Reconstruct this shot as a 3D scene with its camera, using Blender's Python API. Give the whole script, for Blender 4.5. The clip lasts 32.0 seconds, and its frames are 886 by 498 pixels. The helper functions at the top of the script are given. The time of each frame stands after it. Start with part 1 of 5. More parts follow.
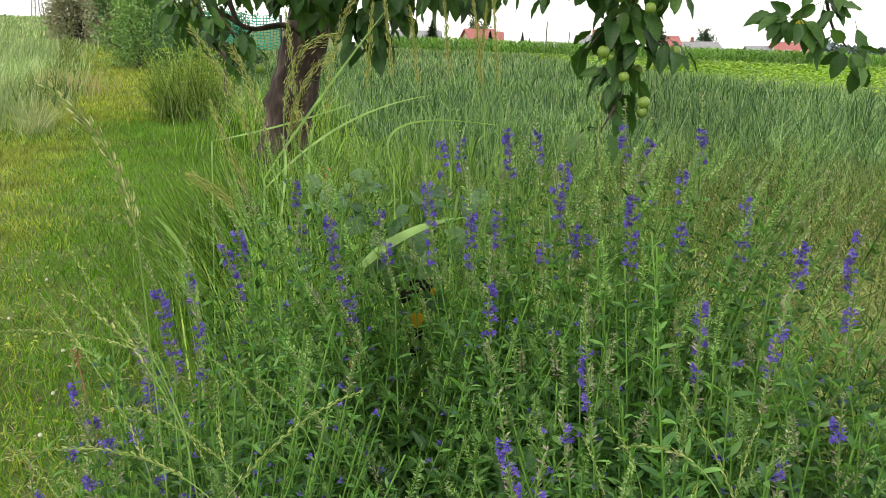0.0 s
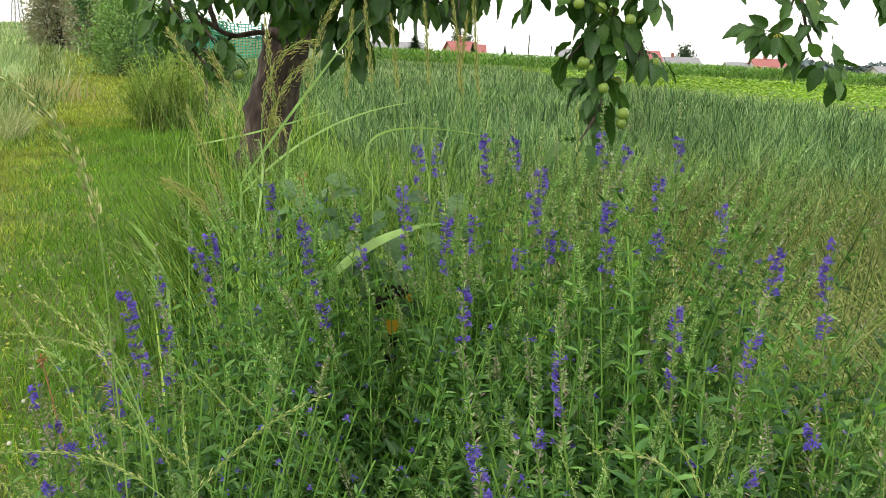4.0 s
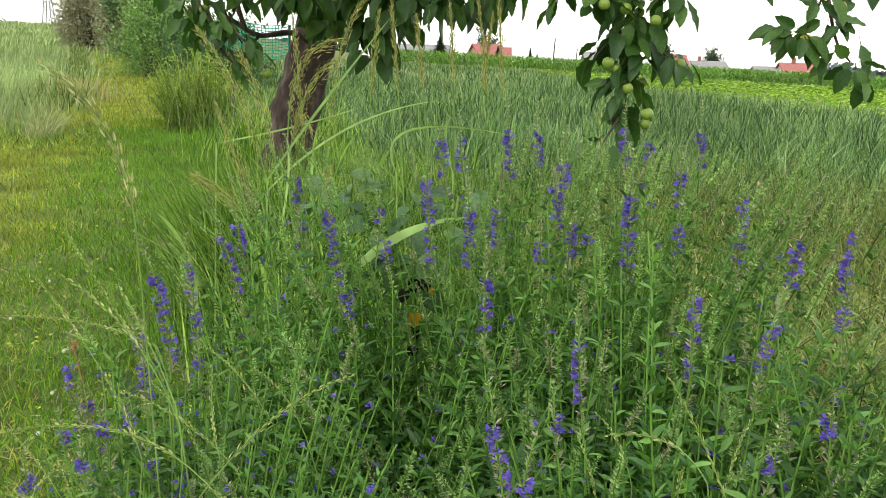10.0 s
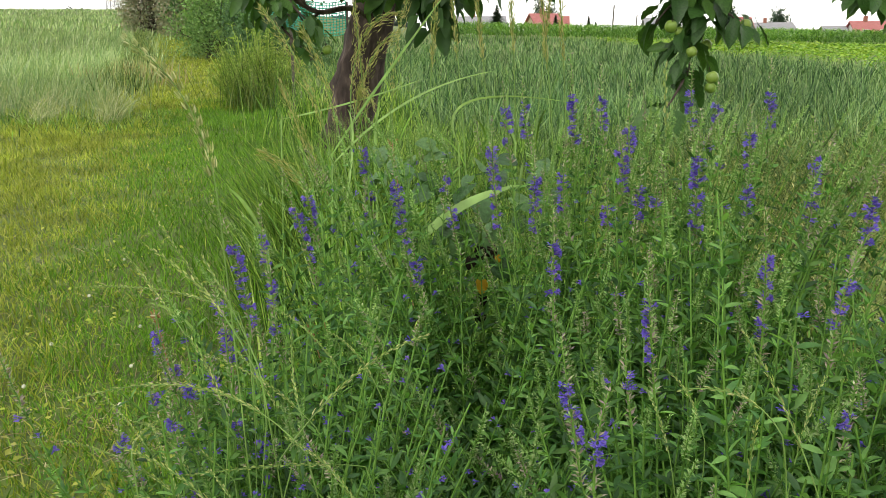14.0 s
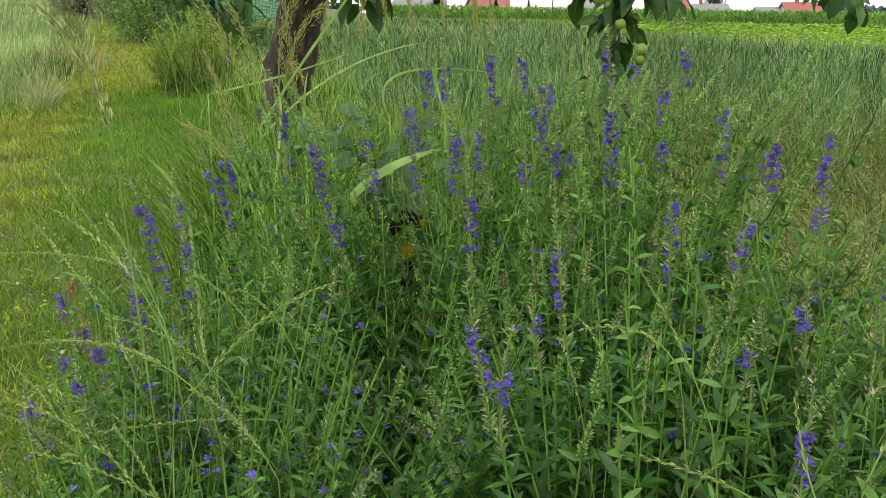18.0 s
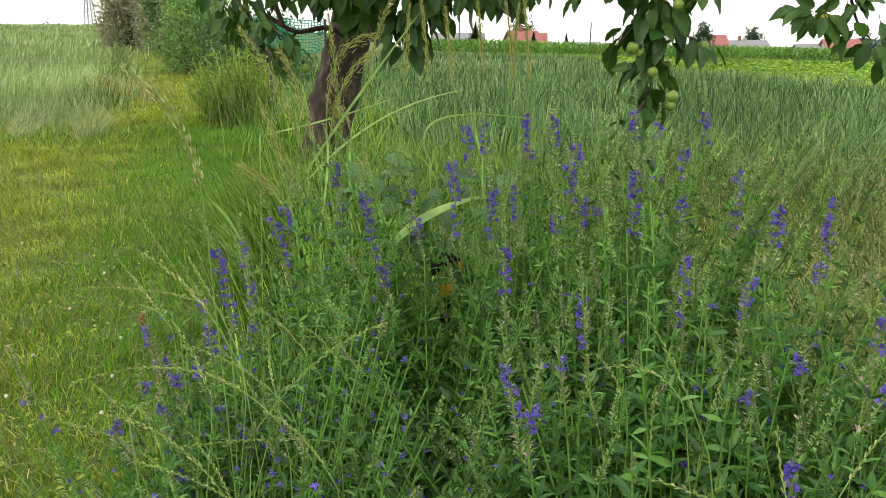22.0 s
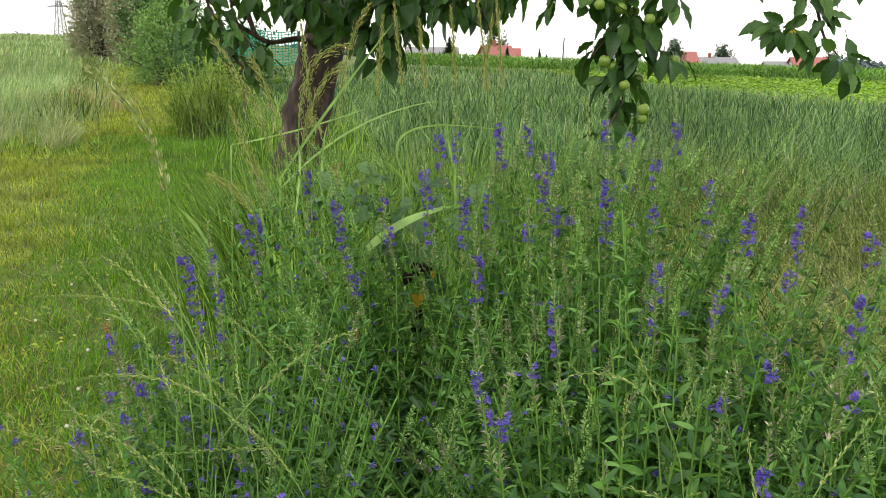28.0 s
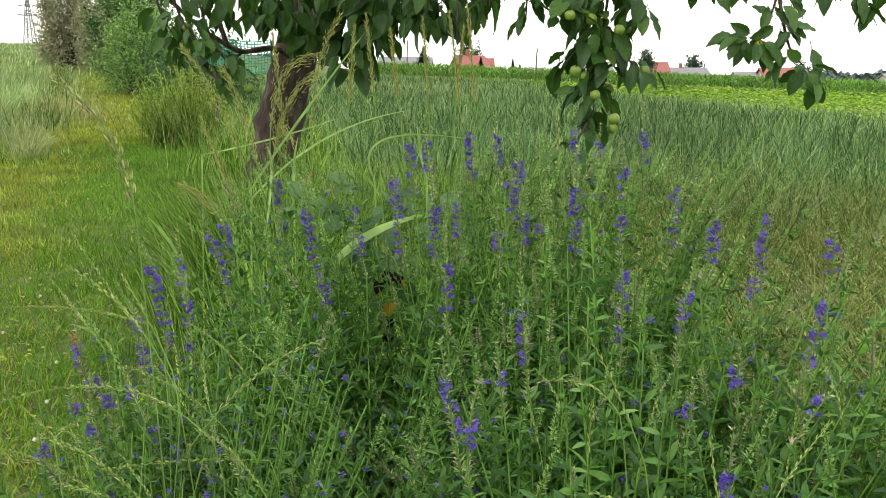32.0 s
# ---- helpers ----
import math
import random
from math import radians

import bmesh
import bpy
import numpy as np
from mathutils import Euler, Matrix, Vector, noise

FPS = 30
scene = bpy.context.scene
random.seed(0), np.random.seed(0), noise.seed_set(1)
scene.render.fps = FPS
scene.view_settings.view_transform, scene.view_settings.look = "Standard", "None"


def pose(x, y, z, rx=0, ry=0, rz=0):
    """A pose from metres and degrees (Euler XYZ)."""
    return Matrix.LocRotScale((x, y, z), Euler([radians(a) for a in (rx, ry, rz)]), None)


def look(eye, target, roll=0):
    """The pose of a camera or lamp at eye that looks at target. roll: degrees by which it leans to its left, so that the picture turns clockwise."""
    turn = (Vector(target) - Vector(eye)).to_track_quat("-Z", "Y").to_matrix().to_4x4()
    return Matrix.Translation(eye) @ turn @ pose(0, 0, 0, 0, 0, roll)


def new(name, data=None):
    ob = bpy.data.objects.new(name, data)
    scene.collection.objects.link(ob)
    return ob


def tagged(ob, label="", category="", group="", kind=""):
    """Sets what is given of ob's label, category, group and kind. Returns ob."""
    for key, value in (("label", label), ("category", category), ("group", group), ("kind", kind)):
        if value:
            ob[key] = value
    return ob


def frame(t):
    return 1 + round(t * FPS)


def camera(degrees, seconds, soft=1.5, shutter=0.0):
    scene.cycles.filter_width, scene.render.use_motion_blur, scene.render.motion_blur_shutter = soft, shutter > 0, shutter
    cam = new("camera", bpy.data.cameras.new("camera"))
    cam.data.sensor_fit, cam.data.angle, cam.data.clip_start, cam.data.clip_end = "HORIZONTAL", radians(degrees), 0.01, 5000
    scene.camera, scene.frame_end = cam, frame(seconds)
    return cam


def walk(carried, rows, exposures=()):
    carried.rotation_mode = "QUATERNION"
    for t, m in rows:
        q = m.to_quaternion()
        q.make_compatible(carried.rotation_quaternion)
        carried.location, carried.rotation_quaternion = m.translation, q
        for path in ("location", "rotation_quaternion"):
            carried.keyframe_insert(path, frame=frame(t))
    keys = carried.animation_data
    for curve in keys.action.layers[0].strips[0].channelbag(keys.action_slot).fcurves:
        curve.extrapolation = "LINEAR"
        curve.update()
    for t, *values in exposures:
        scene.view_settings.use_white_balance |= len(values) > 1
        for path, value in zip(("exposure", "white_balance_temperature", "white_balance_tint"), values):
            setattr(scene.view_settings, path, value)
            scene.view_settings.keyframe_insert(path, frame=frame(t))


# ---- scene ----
cam = camera(55.0, 32.0, 0.6)
PATH = [
    (0, (0.112, 0.296, 1.387), (0.065, 2.24, 0.92), 0.7),
    (0.5, (0.116, 0.305, 1.389), (0.07, 2.25, 0.924), 0.5),
    (1, (0.11, 0.305, 1.398), (0.08, 2.252, 0.942), 0.4),
    (1.5, (0.11, 0.299, 1.399), (0.088, 2.249, 0.954), 0.9),
    (2, (0.118, 0.306, 1.402), (0.102, 2.259, 0.972), -0.2),
    (2.5, (0.117, 0.312, 1.375), (0.112, 2.264, 0.941), 0.7),
    (3, (0.112, 0.309, 1.372), (0.121, 2.258, 0.925), 1.9),
    (3.5, (0.115, 0.311, 1.377), (0.127, 2.262, 0.937), 1.6),
    (5.5, (0.13, 0.283, 1.367), (0.061, 2.233, 0.926), 1.5),
    (6, (0.13, 0.286, 1.369), (0.064, 2.236, 0.928), 1.1),
    (6.5, (0.129, 0.285, 1.368), (0.066, 2.236, 0.93), 1.3),
    (7, (0.129, 0.282, 1.367), (0.064, 2.233, 0.933), 1.3),
    (7.5, (0.129, 0.283, 1.366), (0.064, 2.234, 0.93), 1.3),
    (8, (0.129, 0.281, 1.365), (0.065, 2.231, 0.925), 1.6),
    (8.5, (0.128, 0.283, 1.362), (0.066, 2.232, 0.919), 1.7),
    (9, (0.128, 0.283, 1.36), (0.069, 2.233, 0.918), 2.0),
    (9.5, (0.125, 0.287, 1.359), (0.066, 2.236, 0.918), 1.9),
    (10, (0.121, 0.286, 1.366), (0.064, 2.238, 0.93), 1.8),
    (10.5, (0.126, 0.289, 1.365), (0.079, 2.245, 0.95), 1.7),
    (11, (0.125, 0.291, 1.357), (0.094, 2.247, 0.94), 1.7),
    (11.5, (0.124, 0.291, 1.358), (0.094, 2.244, 0.929), 1.7),
    (12, (0.123, 0.285, 1.358), (0.074, 2.237, 0.929), 1.4),
    (12.5, (0.116, 0.276, 1.361), (0.024, 2.222, 0.911), 0.3),
    (13, (0.113, 0.273, 1.359), (-0.025, 2.211, 0.884), 0.1),
    (13.5, (0.112, 0.269, 1.359), (-0.068, 2.199, 0.867), -0.2),
    (14, (0.113, 0.268, 1.359), (-0.084, 2.195, 0.862), -0.3),
    (14.5, (0.096, 0.249, 1.353), (-0.125, 2.173, 0.855), 1.1),
    (16.5, (0.104, 0.212, 1.311), (-0.225, 2.106, 0.76), -0.3),
    (17, (0.132, 0.224, 1.332), (-0.1, 2.128, 0.764), -1.7),
    (17.5, (0.147, 0.238, 1.337), (0.006, 2.154, 0.781), -1.3),
    (18, (0.149, 0.264, 1.327), (0.079, 2.19, 0.793), -0.6),
    (18.5, (0.15, 0.259, 1.329), (0.114, 2.188, 0.801), -0.5),
    (19, (0.154, 0.264, 1.328), (0.127, 2.193, 0.803), -0.2),
    (19.5, (0.151, 0.254, 1.333), (0.132, 2.186, 0.814), -0.6),
    (20, (0.15, 0.225, 1.346), (0.101, 2.161, 0.845), 1.5),
    (20.5, (0.142, 0.159, 1.38), (-0.046, 2.09, 0.896), -0.9),
    (21, (0.151, 0.141, 1.382), (-0.061, 2.076, 0.923), -0.6),
    (21.5, (0.15, 0.155, 1.376), (-0.028, 2.094, 0.919), -0.4),
    (22, (0.148, 0.153, 1.373), (-0.002, 2.094, 0.911), -0.1),
    (22.5, (0.152, 0.156, 1.373), (0.026, 2.095, 0.899), -0.3),
    (23, (0.15, 0.151, 1.375), (0.044, 2.09, 0.896), -0.1),
    (23.5, (0.152, 0.153, 1.371), (0.062, 2.094, 0.9), 0.4),
    (24, (0.152, 0.154, 1.372), (0.075, 2.096, 0.902), 0.2),
    (24.5, (0.151, 0.161, 1.369), (0.078, 2.105, 0.903), 0.0),
    (25, (0.149, 0.165, 1.368), (0.07, 2.109, 0.903), 0.3),
    (25.5, (0.144, 0.156, 1.365), (0.06, 2.1, 0.901), 0.4),
    (27.5, (0.147, 0.159, 1.365), (0.058, 2.107, 0.921), 0.6),
    (28, (0.15, 0.16, 1.364), (0.062, 2.111, 0.933), 0.5),
    (28.5, (0.153, 0.151, 1.367), (0.082, 2.104, 0.939), 0.6),
    (29, (0.16, 0.148, 1.369), (0.106, 2.103, 0.951), 0.8),
    (29.5, (0.158, 0.153, 1.37), (0.132, 2.112, 0.966), 1.0),
    (30, (0.157, 0.155, 1.369), (0.149, 2.115, 0.97), 0.8),
    (30.5, (0.158, 0.158, 1.366), (0.151, 2.118, 0.967), 0.7),
    (31, (0.16, 0.16, 1.364), (0.145, 2.118, 0.96), 0.8),
    (31.5, (0.154, 0.164, 1.361), (0.136, 2.121, 0.951), 0.8),
    (32, (0.157, 0.156, 1.364), (0.128, 2.114, 0.955), 0.6),
]
EXPOSURES = [(0, -0.04), (6, 0.04), (12, 0.02), (14.5, -0.13), (17, -0.3), (19, -0.04), (20, 0.0), (22, -0.13), (28, -0.12), (32, -0.1)]
walk(cam, [(t, look(eye, target, roll)) for t, eye, target, roll in PATH], EXPOSURES)

# ---- world and light: a bright overcast sky ----
world = bpy.data.worlds.new("overcast_sky")
world.use_nodes = True
scene.world = world
wn, wl = world.node_tree.nodes, world.node_tree.links
sky = wn.new("ShaderNodeTexSky")
sky.sky_type, sky.sun_disc = "NISHITA", False
sky.sun_elevation, sky.sun_rotation = radians(52), radians(205)
sky.dust_density, sky.air_density = 4.0, 1.0
back = wn["Background"]
grey = wn.new("ShaderNodeMix")
grey.data_type = "RGBA"
grey.inputs["Factor"].default_value = 0.86
grey.inputs["B"].default_value = (13.7, 13.3, 12.8, 1)
wl.new(sky.outputs["Color"], grey.inputs["A"])
wl.new(grey.outputs["Result"], back.inputs["Color"])
back.inputs["Strength"].default_value = 0.135

sun = new("sun", bpy.data.lights.new("sun", "SUN"))
sun.data.energy, sun.data.angle, sun.data.color = 1.1, radians(30), (1.0, 0.96, 0.88)
sun.matrix_world = look((-6, -9, 16), (0, 0, 0))

# ---- mesh helpers ----
rng = np.random.default_rng(11)


def mesh_data(name, verts, faces, mats, slots=None, smooth=True):
    """A mesh from an array of points and a list of face arrays (triangles or quads)."""
    faces = [np.asarray(f, np.int32) for f in faces if len(f)]
    me = bpy.data.meshes.new(name)
    verts = np.ascontiguousarray(verts, np.float32).reshape(-1, 3)
    loops = np.concatenate([f.ravel() for f in faces])
    totals = np.concatenate([np.full(len(f), f.shape[1], np.int32) for f in faces])
    me.vertices.add(len(verts)), me.loops.add(len(loops)), me.polygons.add(len(totals))
    me.vertices.foreach_set("co", verts.ravel())
    me.loops.foreach_set("vertex_index", loops)
    me.polygons.foreach_set("loop_start", np.r_[0, np.cumsum(totals)[:-1]].astype(np.int32))
    for m in mats if isinstance(mats, (list, tuple)) else [mats]:
        me.materials.append(m)
    if slots is not None:
        me.polygons.foreach_set("material_index", np.concatenate([np.full(len(f), s, np.int32) for f, s in zip(faces, slots)]))
    me.polygons.foreach_set("use_smooth", np.full(len(totals), smooth))
    me.update(calc_edges=True)
    return me


class Bag:
    """Gathers many small pieces into one mesh."""

    def __init__(self):
        self.v, self.f, self.s, self.n = [], [], [], 0

    def add(self, verts, faces, slot=0):
        verts = np.asarray(verts, float).reshape(-1, 3)
        self.v.append(verts)
        self.f.append(np.asarray(faces, np.int64) + self.n)
        self.s.append(slot)
        self.n += len(verts)
        return self

    def mesh(self, name, mats, smooth=True):
        return mesh_data(name, np.concatenate(self.v), self.f, mats, self.s, smooth)


def part(name, me, parent, label="", m=None):
    ob = new(name, me)
    ob.parent = parent
    if m is not None:
        ob.matrix_basis = m
    return tagged(ob, label) if label else ob


def thing(name, label, category, group="", kind="", at=(0, 0, 0)):
    ob = new(name)
    ob.location = at
    ob.empty_display_size = 0.1
    return tagged(ob, label, category, group, kind)


def unit(v):
    return v / np.maximum(np.linalg.norm(v, axis=-1, keepdims=True), 1e-9)


def ribbons(root, az, lean, bend, length, width, segs=3, twist=None, tip=0.04):
    """Grass blades: N ribbons that start at root, lean towards az and bend over along their length."""
    n = len(root)
    az, lean, bend, length, width = (np.broadcast_to(np.asarray(a, float), (n,)) for a in (az, lean, bend, length, width))
    p, pts = np.array(root, float), []
    tw = rng.uniform(-1.2, 1.2, n) if twist is None else twist
    side = np.stack([-np.sin(az + tw), np.cos(az + tw), 0 * az], -1)
    for k in range(segs + 1):
        u = k / segs
        w = width * np.clip(min(1.0, 0.55 + 1.6 * u) * (1 - u**1.7), tip, 1)
        pts += [p - side * w[:, None] / 2, p + side * w[:, None] / 2]
        a = lean + bend * (k + 0.5) / segs
        p = p + (length / segs)[:, None] * np.stack([np.sin(a) * np.cos(az), np.sin(a) * np.sin(az), np.cos(a)], -1)
    v = np.stack(pts, 1)
    q = np.array([[2 * k, 2 * k + 1, 2 * k + 3, 2 * k + 2] for k in range(segs)])
    return v.reshape(-1, 3), (np.arange(n)[:, None, None] * (2 * segs + 2) + q).reshape(-1, 4)


def tubes(paths, radii, sides=4):
    """Round stems along N polylines of the same number of points."""
    paths = np.asarray(paths, float)
    n, s, _ = paths.shape
    radii = np.broadcast_to(np.asarray(radii, float), (n, s))
    tan = unit(np.gradient(paths, axis=1))
    ref = np.where(np.abs(tan[..., 2:3]) > 0.9, np.array([1.0, 0, 0]), np.array([0, 0, 1.0]))
    a = unit(np.cross(tan, ref))
    b = np.cross(tan, a)
    ang = np.arange(sides) * 2 * np.pi / sides
    ring = a[:, :, None] * np.cos(ang)[:, None] + b[:, :, None] * np.sin(ang)[:, None]
    v = paths[:, :, None] + ring * radii[:, :, None, None]
    i, k = np.meshgrid(np.arange(s - 1), np.arange(sides), indexing="ij")
    k2 = (k + 1) % sides
    q = np.stack([i * sides + k, i * sides + k2, (i + 1) * sides + k2, (i + 1) * sides + k], -1).reshape(-1, 4)
    return v.reshape(-1, 3), (np.arange(n)[:, None, None] * s * sides + q).reshape(-1, 4)


def bezier(a, b, c, u):
    """Points at u on N quadratic curves."""
    u = np.asarray(u, float)[None, :, None]
    return (1 - u) ** 2 * a[:, None] + 2 * u * (1 - u) * b[:, None] + u**2 * c[:, None]


def place(tv, tf, at, along, size, roll=None, facing=None):
    """N copies of a small template, whose y axis is laid along the given ways; size may be N or N x 3."""
    at, along = np.asarray(at, float), unit(np.asarray(along, float))
    n = len(at)
    size = np.asarray(size, float)
    size = np.broadcast_to(size[:, None] if size.ndim == 1 else size, (n, 3))
    up = np.array([0, 0, 1.0]) if facing is None else np.asarray(facing, float)
    x = np.cross(along, up)
    bad = np.linalg.norm(x, axis=-1) < 1e-3
    x[bad] = (1, 0, 0)
    x = unit(x)
    z = np.cross(x, along)
    if roll is not None:
        c, s = np.cos(roll)[:, None], np.sin(roll)[:, None]
        x, z = c * x + s * z, c * z - s * x
    rot = np.stack([x, along, z], -1)
    v = np.einsum("nij,nkj->nki", rot, tv[None] * size[:, None]) + at[:, None]
    return v.reshape(-1, 3), (np.arange(n)[:, None, None] * len(tv) + tf).reshape(-1, tf.shape[1])


def leaf_template(width=0.3, rows=4, fold=0.12, curl=0.12, peak=0.42, wave=0.0):
    """A leaf of length 1 along y: a midrib and two halves, folded up and curling down to the tip."""
    v, f = [(0, 0, 0)], []
    for k in range(1, rows):
        u = k / rows
        w = width / 2 * (np.sin(np.pi * u ** (np.log(0.5) / np.log(peak)))) ** 0.8
        z = -curl * u**2
        ww = wave * np.sin(k * 2.4)
        v += [(-w, u, z + fold * w * 2 + ww), (0, u, z), (w, u, z + fold * w * 2 - ww)]
    v.append((0, 1, -curl))
    e = len(v) - 1
    f += [(0, 2, 1), (0, 3, 2)]
    for k in range(rows - 2):
        a = 1 + 3 * k
        f += [(a, a + 1, a + 4), (a, a + 4, a + 3), (a + 1, a + 2, a + 5), (a + 1, a + 5, a + 4)]
    a = e - 3
    f += [(a, a + 1, e), (a + 1, a + 2, e)]
    return np.array(v, float), np.array(f)


# ---- materials ----
def material(name):
    m = bpy.data.materials.new(name)
    m.use_nodes = True
    n, l = m.node_tree.nodes, m.node_tree.links
    return m, n, l, n["Principled BSDF"]


def ramp_node(n, colours, places=None):
    r = n.new("ShaderNodeValToRGB")
    e = r.color_ramp.elements
    places = places or [i / (len(colours) - 1) for i in range(len(colours))]
    while len(e) < len(colours):
        e.new(0.5)
    for el, c, p in zip(e, colours, places):
        el.position, el.color = p, (*c, 1)
    return r


def leafy(name, colours, rough=0.5, through_light=0.35, scale=25.0, by_object=False, vary=0.35, bump=0.0, gloss=0.22, tint=(1.15, 1.25, 0.5), patch=0.0, by_stem=0.0):
    """Plant matter: a colour by piece, blotches, gloss, and light that shines through."""
    m, n, l, bsdf = material(name)
    rnd = n.new("ShaderNodeObjectInfo").outputs["Random"] if by_object else n.new("ShaderNodeNewGeometry").outputs["Random Per Island"]
    r = ramp_node(n, colours)
    l.new(rnd, r.inputs["Fac"])
    co = n.new("ShaderNodeTexCoord")
    nz = n.new("ShaderNodeTexNoise")
    nz.inputs["Scale"].default_value, nz.inputs["Detail"].default_value = scale, 4
    l.new(co.outputs["Object"], nz.inputs["Vector"])
    mr = n.new("ShaderNodeMapRange")
    mr.inputs["From Min"].default_value, mr.inputs["From Max"].default_value = 0.25, 0.75
    mr.inputs["To Min"].default_value, mr.inputs["To Max"].default_value = 1 - vary, 1 + vary
    l.new(nz.outputs["Fac"], mr.inputs["Value"])
    val = mr.outputs["Result"]
    if patch:
        nz2 = n.new("ShaderNodeTexNoise")
        nz2.inputs["Scale"].default_value, nz2.inputs["Detail"].default_value = patch, 3
        l.new(co.outputs["Object"], nz2.inputs["Vector"])
        mr2 = n.new("ShaderNodeMapRange")
        mr2.inputs["From Min"].default_value, mr2.inputs["From Max"].default_value = 0.3, 0.7
        mr2.inputs["To Min"].default_value, mr2.inputs["To Max"].default_value = 0.6, 1.35
        l.new(nz2.outputs["Fac"], mr2.inputs["Value"])
        mm = n.new("ShaderNodeMath")
        mm.operation = "MULTIPLY"
        l.new(val, mm.inputs[0]), l.new(mr2.outputs["Result"], mm.inputs[1])
        val = mm.outputs[0]
    if by_stem:
        mr3 = n.new("ShaderNodeMapRange")
        mr3.inputs["To Min"].default_value, mr3.inputs["To Max"].default_value = 1 - by_stem, 1 + by_stem
        l.new(n.new("ShaderNodeObjectInfo").outputs["Random"], mr3.inputs["Value"])
        mm = n.new("ShaderNodeMath")
        mm.operation = "MULTIPLY"
        l.new(val, mm.inputs[0]), l.new(mr3.outputs["Result"], mm.inputs[1])
        val = mm.outputs[0]
    mul = n.new("ShaderNodeVectorMath")
    mul.operation = "SCALE"
    l.new(r.outputs["Color"], mul.inputs[0]), l.new(val, mul.inputs["Scale"])
    l.new(mul.outputs["Vector"], bsdf.inputs["Base Color"])
    bsdf.inputs["Roughness"].default_value = rough
    bsdf.inputs["Specular IOR Level"].default_value = gloss
    if bump:
        bp = n.new("ShaderNodeBump")
        bp.inputs["Strength"].default_value, bp.inputs["Distance"].default_value = bump, 0.003
        l.new(nz.outputs["Fac"], bp.inputs["Height"])
        l.new(bp.outputs["Normal"], bsdf.inputs["Normal"])
    if through_light:
        tr = n.new("ShaderNodeBsdfTranslucent")
        tm = n.new("ShaderNodeVectorMath")
        tm.operation = "MULTIPLY"
        tm.inputs[1].default_value = tint
        l.new(mul.outputs["Vector"], tm.inputs[0]), l.new(tm.outputs["Vector"], tr.inputs["Color"])
        mix = n.new("ShaderNodeMixShader")
        mix.inputs["Fac"].default_value = through_light
        l.new(bsdf.outputs["BSDF"], mix.inputs[1]), l.new(tr.outputs["BSDF"], mix.inputs[2])
        l.new(mix.outputs["Shader"], n["Material Output"].inputs["Surface"])
    return m


def rough_stuff(name, colours, scale=8.0, detail=6, rough=0.85, bump=0.4, dist=0.01, stretch=(1, 1, 1)):
    """Bark, plaster, tiles, wood: a noise-driven colour with relief."""
    m, n, l, bsdf = material(name)
    co = n.new("ShaderNodeTexCoord")
    mp = n.new("ShaderNodeMapping")
    mp.inputs["Scale"].default_value = stretch
    nz = n.new("ShaderNodeTexNoise")
    nz.inputs["Scale"].default_value, nz.inputs["Detail"].default_value = scale, detail
    r = ramp_node(n, colours, [0.3 + 0.4 * i / (len(colours) - 1) for i in range(len(colours))])
    bp = n.new("ShaderNodeBump")
    bp.inputs["Strength"].default_value, bp.inputs["Distance"].default_value = bump, dist
    l.new(co.outputs["Object"], mp.inputs["Vector"]), l.new(mp.outputs["Vector"], nz.inputs["Vector"])
    l.new(nz.outputs["Fac"], r.inputs["Fac"]), l.new(r.outputs["Color"], bsdf.inputs["Base Color"])
    l.new(nz.outputs["Fac"], bp.inputs["Height"]), l.new(bp.outputs["Normal"], bsdf.inputs["Normal"])
    bsdf.inputs["Roughness"].default_value = rough
    return m


hyssop_leaf = leafy("hyssop_leaf", [(0.05, 0.13, 0.043), (0.098, 0.235, 0.053), (0.19, 0.365, 0.098)], 0.4, 0.45, 60, gloss=0.3, by_stem=0.38)
hyssop_stem = leafy("hyssop_stem", [(0.1, 0.23, 0.036), (0.16, 0.3, 0.054)], 0.5, 0.0, 30)
hyssop_bud = leafy("hyssop_bud", [(0.16, 0.31, 0.08), (0.26, 0.41, 0.14), (0.38, 0.47, 0.23)], 0.6, 0.3, 80, by_stem=0.3)
hyssop_petal = leafy("hyssop_petal", [(0.11, 0.085, 0.43), (0.16, 0.12, 0.57), (0.25, 0.17, 0.56)], 0.6, 0.35, 90, tint=(1.1, 1, 1.1), gloss=0.2)
hyssop_dusk = leafy("hyssop_dusk", [(0.24, 0.18, 0.21), (0.36, 0.29, 0.26), (0.46, 0.42, 0.31)], 0.7, 0.2, 80)
lawn_blade = leafy("lawn_blade", [(0.11, 0.16, 0.016), (0.23, 0.29, 0.03), (0.34, 0.4, 0.06), (0.44, 0.43, 0.11)], 0.6, 0.3, 0.7, patch=2.2)
lush_blade = leafy("lush_blade", [(0.055, 0.14, 0.012), (0.11, 0.25, 0.02), (0.22, 0.39, 0.04)], 0.55, 0.3, 0.8)
meadow_blade = leafy("meadow_blade", [(0.02, 0.06, 0.008), (0.07, 0.17, 0.02), (0.19, 0.36, 0.045), (0.45, 0.58, 0.14)], 0.45, 0.28, 3, patch=7.0, gloss=0.35)
straw_blade = leafy("straw_blade", [(0.025, 0.055, 0.012), (0.075, 0.13, 0.028), (0.16, 0.23, 0.055), (0.4, 0.42, 0.16)], 0.6, 0.25, 5, patch=6.0)
cereal_blade = leafy("cereal_blade", [(0.015, 0.045, 0.018), (0.055, 0.13, 0.042), (0.14, 0.26, 0.095), (0.34, 0.47, 0.21)], 0.5, 0.25, 0.5, patch=0.12)
